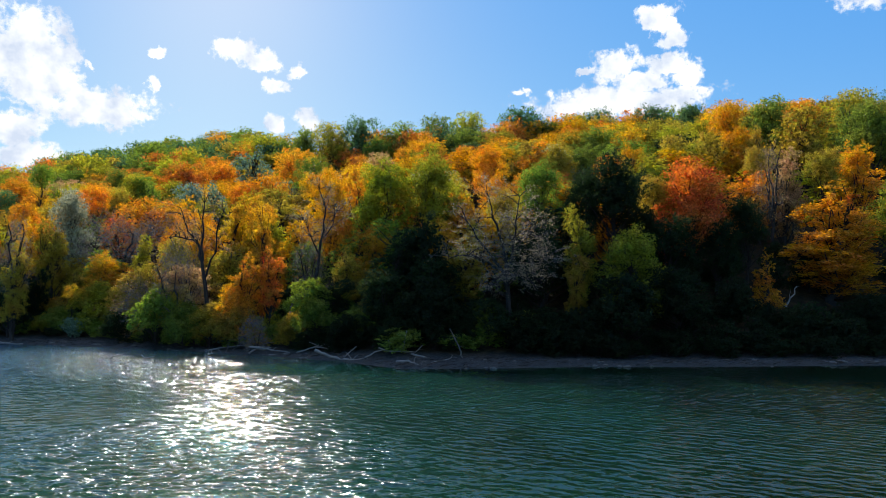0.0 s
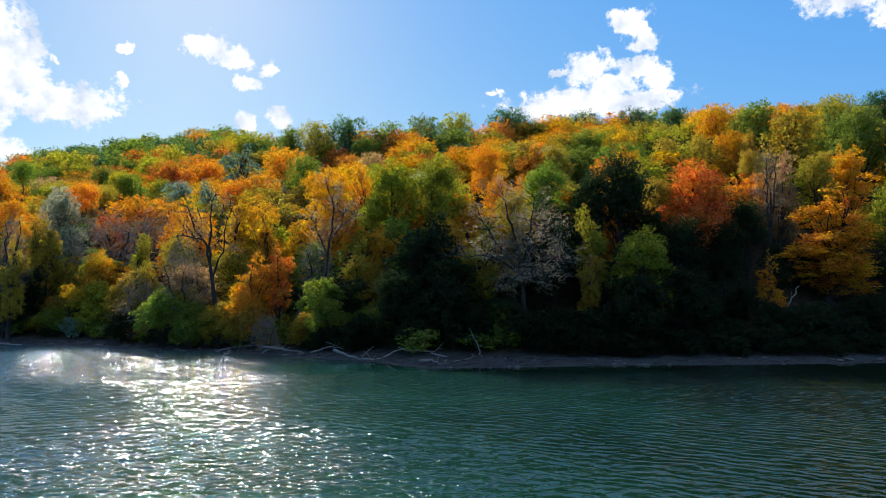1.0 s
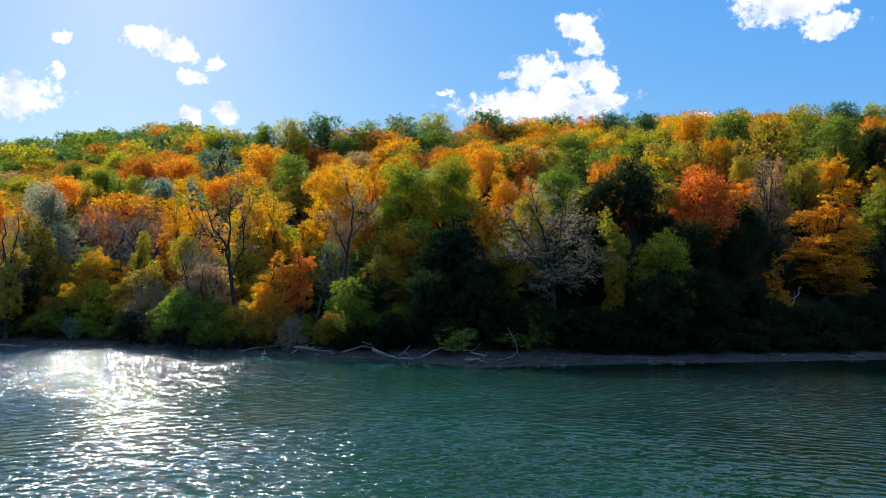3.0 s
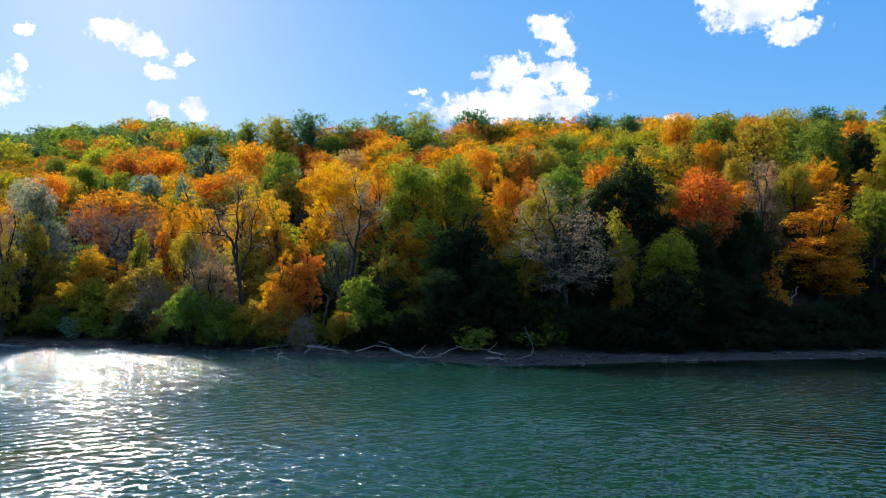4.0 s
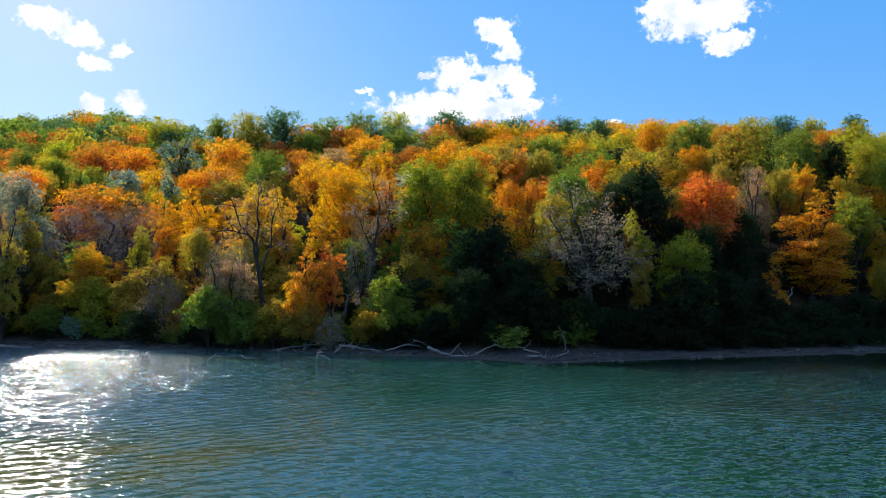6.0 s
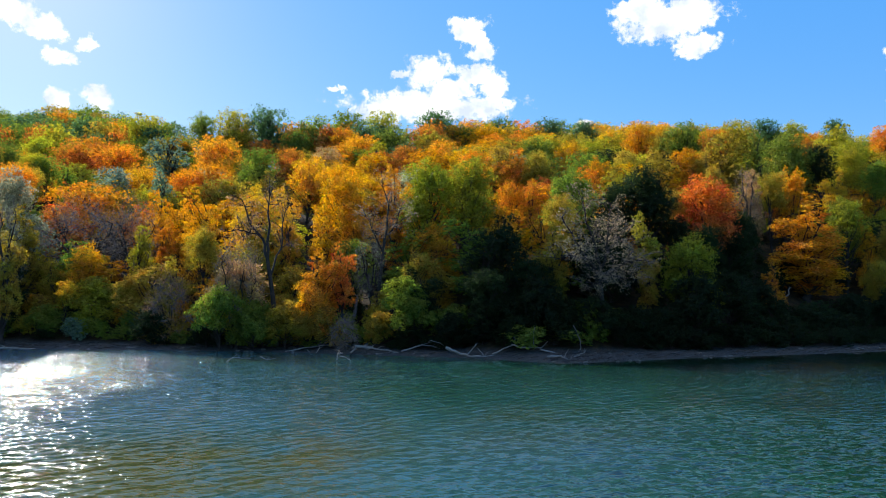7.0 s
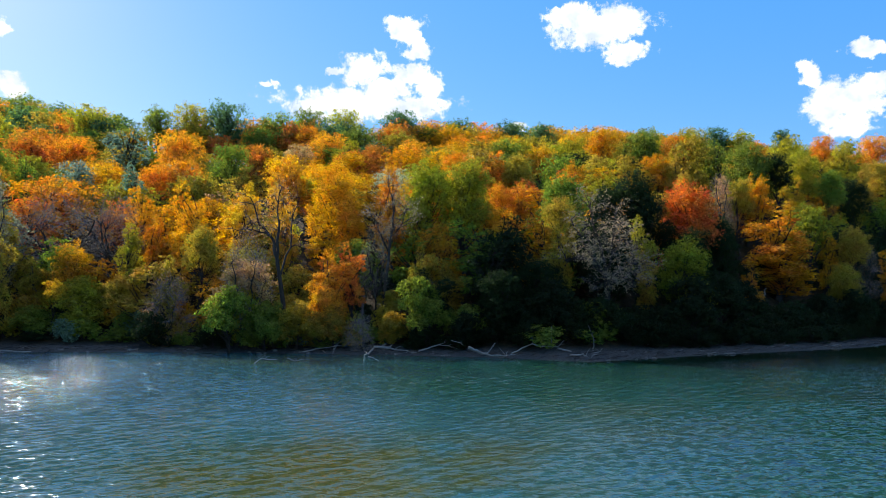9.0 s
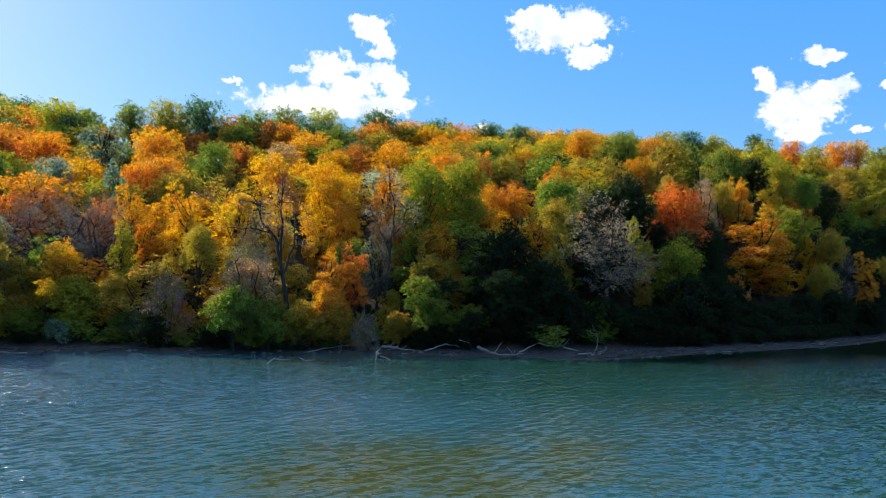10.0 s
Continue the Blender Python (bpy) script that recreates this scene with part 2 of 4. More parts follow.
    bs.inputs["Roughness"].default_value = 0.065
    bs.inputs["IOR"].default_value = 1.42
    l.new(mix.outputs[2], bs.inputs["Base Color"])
    l.new(normal.outputs[0], bs.inputs["Normal"])
    out = n.new("ShaderNodeOutputMaterial")
    l.new(bs.outputs[0], out.inputs[0])
    return m


WAVE, RIPPLE = 0.15, 1.6
WATER, GROUND = water_material(), ground_material()


# ---- the lie of the land ----
SHORE_X = (-2500, -400, -150, -90, -64, -50, -39, -30, -21, -10, -4, 4, 14, 28, 44, 63, 90, 150, 400, 2500)
SHORE_Y = (700, 190, 120, 104, 97, 93, 88, 83.5, 77.8, 70, 62.8, 63.7, 65.6, 66.5, 68.3, 74, 80, 90, 150, 700)


def shore(x):
    return float(np.interp(x, SHORE_X, SHORE_Y))


def ground_z(x, y):
    """Lake bed, beach, bank and wooded hill."""
    d = y - shore(x)
    if d < 0:
        return max(-6.0, 0.10 * d)
    z = 0.075 * min(d, 7.0)
    if d > 7:
        u = d - 7
        top = float(np.interp(x, (-400, -300, -235, -200, -156, -110, -40, 60, 130, 400), (90, 110, 160, 222, 256, 248, 140, 140, 170, 260)))
        steep = float(np.interp(x, (0, 70, 120, 200), (0.0, 1.0, 2.2, 3.0)))
        slope = float(np.interp(x, (-300, -235, -200, -130, 20, 60, 150), (0.22, 0.28, 0.325, 0.345, 0.345, 0.32, 0.22)))
        rise = u if u < top else top + 12 * (1 - math.exp(-(u - top) / 20))
        z += slope * rise + steep * 13 * (1 - math.exp(-u / 28))
        z += 1.2 * min(1, u / 20) * noise.noise((x * 0.03, y * 0.03, 1.7))
    return z


def part(name, mesh, material, parent, label="", smooth=True):
    """Links a bmesh or a mesh as one object under a thing."""
    if isinstance(mesh, bmesh.types.BMesh):
        data = bpy.data.meshes.new(name)
        mesh.to_mesh(data)
        mesh.free()
    else:
        data = mesh
    if material and not data.materials:
        data.materials.append(material)
    ob = new(name, data)
    ob.parent = parent
    return tagged(ob, label)


def sheet(name, xs, ys, height, material):
    """A grid of ground or water over the given lines."""
    nx, ny = len(xs), len(ys)
    verts = [(x, y, height(x, y)) for y in ys for x in xs]
    faces = [(j * nx + i, j * nx + i + 1, (j + 1) * nx + i + 1, (j + 1) * nx + i) for j in range(ny - 1) for i in range(nx - 1)]
    data = bpy.data.meshes.new(name)
    data.from_pydata(verts, [], faces)
    data.shade_smooth()
    data.materials.append(material)
    return new(name, data)


def spread(near, far, step, grow=1.35):
    """Grid lines, even between near[0] and near[1] and widening out to far."""
    v = list(np.arange(near[0], near[1] + 0.01, step))
    s = step
    while v[-1] < far[1]:
        s *= grow
        v.append(v[-1] + s)
    s = step
    while v[0] > far[0]:
        s *= grow
        v.insert(0, v[0] - s)
    return v


tagged(sheet("ground", spread((-110, 130), (-2400, 2400), 2.0), spread((55, 130), (-2400, 2400), 1.0), ground_z, GROUND),
       "brown leaf-littered hillside with a gravel shore", "ground", kind="structure")
tagged(sheet("water", spread((-100, 100), (-2400, 2400), 20.0), spread((-60, 120), (-2400, 2400), 20.0), lambda x, y: 0.0, WATER),
       "rippled green lake water glittering in the sun", "lake", kind="structure")


# ---- clouds: a far backdrop with the sky showing between them, unseen ones added overhead ----
def cloud_material():
    m, n, l = blank("cloud")
    uv = n.new("ShaderNodeUVMap")
    total = None
    warp = noise_tex(n, 0.16, 3.0)
    l.new(uv.outputs[0], warp.inputs["Vector"])

    def vec(op, a, b):
        x = n.new("ShaderNodeVectorMath")
        x.operation = op
        for i, v in enumerate((a, b)):
            if v is None:
                continue
            if isinstance(v, tuple):
                x.inputs[i].default_value = v
            else:
                l.new(v, x.inputs[i])
        return x.outputs["Value"] if op == "LENGTH" else x.outputs[0]

    def num(op, a, b, c=0.0):
        x = n.new("ShaderNodeMath")
        x.operation = op
        for i, v in enumerate((a, b, c)):
            if isinstance(v, (int, float)):
                x.inputs[i].default_value = v
            else:
                l.new(v, x.inputs[i])
        return x.outputs[0]

    bend = vec("MULTIPLY", vec("SUBTRACT", warp.outputs["Color"], (0.5, 0.5, 0.5)), (1.6, 1.2, 0))
    crisp = noise_tex(n, 0.9, 4.0)
    l.new(uv.outputs[0], crisp.inputs["Vector"])
    bend = vec("ADD", bend, vec("MULTIPLY", vec("SUBTRACT", crisp.outputs["Color"], (0.5, 0.5, 0.5)), (1.8, 1.6, 0)))
    spot = vec("ADD", uv.outputs[0], bend)
    for az, el, ra, re in PUFFS:
        off = vec("MULTIPLY", vec("SUBTRACT", spot, (az, el, 0)), (1 / ra, 1 / re, 0))
        near = num("SUBTRACT", 1.0, vec("LENGTH", off, None))
        total = near if total is None else num("MAXIMUM", total, near)
    # unseen broken cumulus added overhead, glowing for white fill and water reflections
    bank, coords = noise_tex(n, 1.1, 5.0, 0.55), n.new("ShaderNodeTexCoord")
    dome = vec("MULTIPLY", coords.outputs["Object"], (1 / 1200, 1 / 1200, 1 / 1200))
    l.new(dome, bank.inputs["Vector"])
    parts = n.new("ShaderNodeSeparateXYZ")
    l.new(uv.outputs[0], parts.inputs[0])
    high = n.new("ShaderNodeMapRange")
    high.inputs["From Min"].default_value, high.inputs["From Max"].default_value = 26.0, 34.0
    l.new(parts.outputs["Y"], high.inputs["Value"])
    rest = num("MULTIPLY_ADD", num("SUBTRACT", bank.outputs["Fac"], 0.505), 7.0, 0.0)
    rest = num("MULTIPLY_ADD", num("SUBTRACT", high.outputs[0], 1.0), 3.0, rest)
    total = num("MAXIMUM", total, rest)
    billow, fray = noise_tex(n, 0.55, 6.0, 0.58), noise_tex(n, 2.2, 5.0, 0.6)
    for t in (billow, fray):
        l.new(uv.outputs[0], t.inputs["Vector"])
    edge = num("MULTIPLY_ADD", num("SUBTRACT", billow.outputs["Fac"], 0.5), 1.7, total)
    edge = num("MULTIPLY_ADD", num("SUBTRACT", fray.outputs["Fac"], 0.5), 0.45, edge)
    alpha = n.new("ShaderNodeMapRange")
    alpha.interpolation_type = "SMOOTHSTEP"
    alpha.inputs["From Min"].default_value, alpha.inputs["From Max"].default_value = -0.02, 0.42
    l.new(edge, alpha.inputs["Value"])
    shade = ramp(n, [(0.36, (0.60, 0.68, 0.82)), (0.56, (0.96, 0.98, 1.0))])
    soft = noise_tex(n, 0.35, 4.0)
    l.new(uv.outputs[0], soft.inputs["Vector"])
    l.new(soft.outputs["Fac"], shade.inputs[0])
    glow = node(n, "ShaderNodeEmission", Strength=CLOUD_GLOW)
    l.new(shade.outputs[0], glow.inputs[0])
    clear = n.new("ShaderNodeBsdfTransparent")
    mix = n.new("ShaderNodeMixShader")
    l.new(alpha.outputs[0], mix.inputs[0])
    l.new(clear.outputs[0], mix.inputs[1])
    l.new(glow.outputs[0], mix.inputs[2])
    out = n.new("ShaderNodeOutputMaterial")
    l.new(mix.outputs[0], out.inputs[0])
    return m


CLOUD_GLOW = 0.40
PUFFS = []
PUFFS.append((-32.68, 19.08, 3.21, 2.49))
PUFFS.append((-32.55, 16.36, 4.63, 2.55))
PUFFS.append((-28.00, 14.77, 4.90, 1.80))
PUFFS.append((-34.00, 17.60, 3.60, 2.60))
PUFFS.append((-31.00, 17.80, 2.60, 1.60))
PUFFS.append((-33.42, 12.24, 2.43, 1.80))
PUFFS.append((-32.29, 10.76, 3.19, 1.22))
PUFFS.append((-17.56, 20.04, 2.36, 1.12))
PUFFS.append((-15.48, 19.67, 1.62, 0.87))
PUFFS.append((-14.50, 17.77, 1.40, 0.80))
PUFFS.append((-12.50, 19.03, 0.90, 0.75))
PUFFS.append((-14.34, 14.76, 0.84, 0.91))
PUFFS.append((-11.86, 15.23, 1.42, 0.92))
PUFFS.append((-23.48, 19.29, 0.93, 0.42))
PUFFS.append((-24.02, 16.94, 0.58, 0.68))
PUFFS.append((-28.61, 17.62, 0.35, 0.32))
PUFFS.append((14.66, 16.41, 8.21, 1.52))
PUFFS.append((14.72, 19.28, 2.39, 1.57))
PUFFS.append((19.00, 19.16, 2.20, 1.15))
PUFFS.append((17.00, 17.90, 3.00, 1.20))
PUFFS.append((20.30, 18.00, 1.80, 1.00))
PUFFS.append((18.70, 22.20, 1.30, 0.80))
PUFFS.append((20.02, 16.38, 2.67, 1.21))
PUFFS.append((19.27, 21.08, 1.49, 0.92))
PUFFS.append((17.99, 23.07, 2.24, 0.99))
PUFFS.append((6.62, 17.75, 1.07, 0.41))
PUFFS.append((12.38, 19.02, 0.94, 0.53))
PUFFS.append((35.23, 22.37, 4.71, 1.83))
PUFFS.append((37.50, 20.28, 2.39, 1.06))
PUFFS.append((32.86, 23.30, 2.65, 0.98))
PUFFS.append((53.46, 14.70, 3.30, 2.08))
PUFFS.append((51.14, 17.08, 0.97, 1.25))
PUFFS.append((55.13, 18.35, 1.59, 0.72))
PUFFS.append((55.80, 16.03, 1.71, 0.89))
PUFFS.append((53.78, 12.90, 1.93, 0.84))
PUFFS.append((59.46, 17.28, 0.76, 0.54))
PUFFS.append((59.47, 15.84, 0.83, 0.39))
PUFFS.append((59.96, 12.81, 1.22, 1.26))
PUFFS.append((57.50, 12.62, 0.93, 0.32))
PUFFS.append((28.24, 14.79, 0.99, 0.45))


def cloud_backdrop():
    az = np.arange(-180, 181, 10.0)
    el = np.arange(4, 91, 4.3)
    verts, faces, uvs = [], [], []
    for e in el:
        for a in az:
            ra, re = radians(a), radians(e)
            verts.append((4000 * math.sin(ra) * math.cos(re), 4000 * math.cos(ra) * math.cos(re), 4000 * math.sin(re)))
            uvs.append((a, e))
    na = len(az)
    for j in range(len(el) - 1):
        for i in range(na - 1):
            faces.append((j * na + i, j * na + i + 1, (j + 1) * na + i + 1, (j + 1) * na + i))
    data = bpy.data.meshes.new("cloud_backdrop")
    data.from_pydata(verts, [], faces)
    layer = data.uv_layers.new(name="UVMap")
    for loop in data.loops:
        layer.data[loop.index].uv = uvs[loop.vertex_index]
    data.materials.append(cloud_material())
    return tagged(new("backdrop", data), "white cumulus clouds scattered over a blue sky, with unseen fill clouds overhead", "clouds", kind="structure")


cloud_backdrop()


# ---- trees ----
def tube(verts, faces, points, radii, sides=5):
    """Adds a tapered tube along the points."""
    start = len(verts)
    for i, p in enumerate(points):
        a = points[max(0, i - 1)]
        b = points[min(len(points) - 1, i + 1)]
        axis = (b - a).normalized()
        u = axis.orthogonal().normalized()
        v = axis.cross(u)
        for k in range(sides):
            t = 2 * math.pi * k / sides
            verts.append(p + (u * math.cos(t) + v * math.sin(t)) * radii[i])
    for i in range(len(points) - 1):
        for k in range(sides):
            a, b = start + i * sides + k, start + i * sides + (k + 1) % sides
            faces.append((a, b, b + sides, a + sides))


def bent(rng, a, b, sag, steps=4):
    """Points from a to b along a crooked, upward-curving line."""
    pts = []
    for i in range(steps + 1):
        t = i / steps
        p = a.lerp(b, t)
        p.z += sag * math.sin(math.pi * t)
        if 0 < i < steps:
            k = (b - a).length * 0.05
            p += Vector((rng.uniform(-k, k), rng.uniform(-k, k), rng.uniform(-k, k)))
        pts.append(p)
    return pts


def mesh_of(name, verts, faces, material):
    data = bpy.data.meshes.new(name)
    data.from_pydata([tuple(v) for v in verts], [], faces)
    data.shade_smooth()
    data.materials.append(material)
    return data


def leaf_mesh(name, centres, radii, count, size, rs, hearts, core=0, boughs=(), flat=0.5, tight=0.0):
    """One mesh of many separate small leaves, gathered in flat, drooping sprays that reach outwards."""
    area = radii ** 2
    pick = rs.choice(len(radii), count, p=area / area.sum())
    out = centres[pick] - hearts[pick]
    out[:, 2] *= 0.5
    out /= np.linalg.norm(out, axis=1)[:, None] + 1e-6
    r = radii[pick][:, None]
    along = np.clip(rs.normal(size=(count, 1)), -1.5, 1.5) * (0.42 - 0.2 * tight)
    pos = centres[pick] + np.clip(rs.normal(size=(count, 3)), -1.5, 1.5) * np.array((0.45, 0.45, 0.45 * flat)) * (1 - 0.3 * tight) * r + out * along * r
    pos[:, 2] -= (0.35 * np.clip(along, 0, 2) ** 2 * r)[:, 0]
    pos[:, 2] = np.maximum(pos[:, 2], 0.05)
    normal = rs.normal(size=(count, 3)) * (0.75 - 0.25 * tight) + out * (0.45 + 0.5 * tight) + np.array((0, 0, 0.45))
    normal /= np.linalg.norm(normal, axis=1)[:, None]
    u = np.cross(normal, rs.normal(size=(count, 3)))
    u /= np.linalg.norm(u, axis=1)[:, None] + 1e-6
    v = np.cross(normal, u)
    s = size * (0.6 + 0.8 * rs.random_sample(count))[:, None]
    # larger sprays close the inside of a dense crown
    if core:
        way = rs.normal(size=(core, 3))
        way /= np.linalg.norm(way, axis=1)[:, None]
        mids, halves = np.array([m for m, h in boughs]), np.array([h for m, h in boughs])
        which = rs.randint(0, len(boughs), core)
        pos[:core] = mids[which] + way * (0.15 + 0.4 * rs.random_sample(core))[:, None] * halves[which]
        s[:core] = (0.36 * halves[which].min(1) * (0.7 + 0.6 * rs.random_sample(core)))[:, None]
    droop = np.array((0, 0, -0.12)) * s
    fork = (0.33 * (rs.random_sample(count) - 0.5))[:, None]
    leaf = np.stack((pos - u * s * 0.5 - v * s * 0.33, pos + u * s * 0.5 + droop - v * s * 0.33, pos + u * s * fork + v * s * 0.33), 1)
    data = bpy.data.meshes.new(name)
    data.vertices.add(count * 3)
    data.vertices.foreach_set("co", leaf.reshape(-1).astype(np.float32))
    data.loops.add(count * 3)
    data.loops.foreach_set("vertex_index", np.arange(count * 3, dtype=np.int32))
    data.polygons.add(count)
    data.polygons.foreach_set("loop_start", np.arange(0, count * 3, 3, dtype=np.int32))
    data.update(calc_edges=True)
    data.materials.append(LEAF)
    return data


# shape: nominal height, width, lowest foliage, clumps to a bough
SHAPES = {
    "round": (14.0, 10.0, 0.14, 15),
    "broad": (13.0, 13.0, 0.04, 15),
    "tall": (16.0, 7.5, 0.10, 15),
    "bush": (5.0, 6.5, 0.0, 14),
    "cone": (9.0, 4.0, 0.03, 12),
}


def crown_layout(shape, rs, gaps=0.0):
    """Clump centres and radii, the middle of the bough that each belongs to, and the boughs themselves:
    several uneven heaps of foliage, each a lumpy dome."""
    H, W, low, per = SHAPES[shape]
    base = H * low
    tall = H - base
    boughs = []
    if shape in ("tall", "cone"):
        n = 6
        for k in range(n):
            t = (k + 0.5) / n
            wide = W / 2 * (rs.uniform(0.5, 0.72) * math.sin(math.pi * (0.25 + 0.62 * t)) if shape == "tall" else 0.85 * (1 - t) + 0.12)
            off = (W / 2 - wide) * rs.uniform(0.35, 1.0) * (1 if shape == "tall" else 0.3)
            a = k * 2.4 + rs.uniform(-0.6, 0.6)
            boughs.append(((off * math.cos(a), off * math.sin(a), base + tall * (0.06 + 0.82 * t)), (wide, wide, tall * rs.uniform(0.13, 0.19))))
    else:
        n = {"round": 7, "broad": 8, "bush": 5}[shape]
        for k in range(n):
            t = k / (n - 1)
            wide = W / 2 * (rs.uniform(0.42, 0.60) if shape != "broad" else rs.uniform(0.50, 0.66))
            off = (W / 2 - wide) * (rs.uniform(0.75, 1.05) if k < n - 1 else 0.2) * math.cos(0.9 * t)
            a = k * 2.399963 + rs.uniform(-0.5, 0.5)
            boughs.append(((off * math.cos(a), off * math.sin(a), base + tall * (0.24 + 0.52 * t + rs.uniform(-0.06, 0.06))), (wide, wide * rs.uniform(0.85, 1.1), tall * rs.uniform(0.20, 0.28))))
    centres, radii, hearts = [], [], []
    for mid, half in boughs:
        for i in range(2 * per):
            u = 1 - (i + 0.5) / (2 * per) * 1.8
            a = i * 2.399963 + rs.uniform(-0.5, 0.5)
            if rs.random_sample() < gaps:
                continue
            side = math.sqrt(1 - u * u)
            k = rs.uniform(0.60, 1.0)
            centres.append((mid[0] + half[0] * side * k * math.cos(a), mid[1] + half[1] * side * k * math.sin(a), mid[2] + half[2] * u * k))
            radii.append(rs.uniform(0.22, 0.40) * min(half[0], half[2] * 1.3))
            hearts.append(mid)
    centres, radii, hearts = np.array(centres), np.array(radii), np.array(hearts)
    k = H / (centres[:, 2] + radii * 0.9).max()
    centres[:, 2] *= k
    hearts[:, 2] *= k
    return centres, radii, hearts, boughs


def wood_mesh(name, shape, centres, radii, seed, material, thick=1.0):
    """Tapered trunk with limbs that reach the clumps."""
    rng = random.Random(seed)
    H, W, low = SHAPES[shape][:3]
    verts, faces = [], []
    lean = Vector((rng.uniform(-0.05, 0.05) * H, rng.uniform(-0.05, 0.05) * H, H * 0.86))
    stem = bent(rng, Vector((0, 0, -0.4)), lean, 0, 7)
    r0 = 0.021 * H * thick
    tube(verts, faces, stem, [r0 * (1.35 if i == 0 else 1 - 0.86 * i / 7) for i in range(8)], 7)
    for c, r in zip(centres[::4], radii[::4]):
        t = max(0.12, min(0.92, (c[2] / H) - 0.16))
        i = t * 7
        root = stem[int(i)].lerp(stem[min(7, int(i) + 1)], i - int(i))
        limb = bent(rng, root, Vector(c), -0.02 * H, 3)
        k = r0 * 0.42 * (1 - 0.6 * t)
        tube(verts, faces, limb, [k, k * 0.75, k * 0.5, k * 0.25], 4)
    return mesh_of(name, verts, faces, material)


STOCK = {}


def stock(shape, lod, variant, dense=True):
    """The meshes of one tree, made once and shared: wood and leaves."""
    key = (shape, lod, variant, dense)
    if key not in STOCK:
        seed = hash_of(shape) * 100 + variant * 7 + lod * 1000
        rs = np.random.RandomState(seed)
        centres, radii, hearts, boughs = crown_layout(shape, rs, 0.0 if dense else 0.18)
        count = {"round": (14500, 5600, 1600), "broad": (15500, 6600, 2200), "tall": (13000, 4800, 1400), "bush": (7500, 3000, 1000), "cone": (5000, 2400, 1200)}[shape][lod]
        size = {"round": (0.235, 0.34, 0.62), "broad": (0.26, 0.37, 0.56), "tall": (0.225, 0.32, 0.62), "bush": (0.19, 0.25, 0.4), "cone": (0.19, 0.27, 0.35)}[shape][lod]
        wood = wood_mesh("trunk", shape, centres, radii, seed, BARK)
        leaves = leaf_mesh("crown", centres, radii, count, size, rs, hearts, (260, 160, 90)[lod] if dense else 40, boughs, 0.75, (0.1, 0.6, 0.8)[lod])
        STOCK[key] = (wood, leaves)
    return STOCK[key]


def hash_of(word):
    return sum(ord(c) * (i + 1) for i, c in enumerate(word)) % 97


BARE = {"dome": (12.0, 13.0, 0.28, 0.55, 66), "spire": (18.0, 8.0, 0.42, 0.8, 44), "thicket": (6.0, 6.0, 0.05, 0.6, 40)}


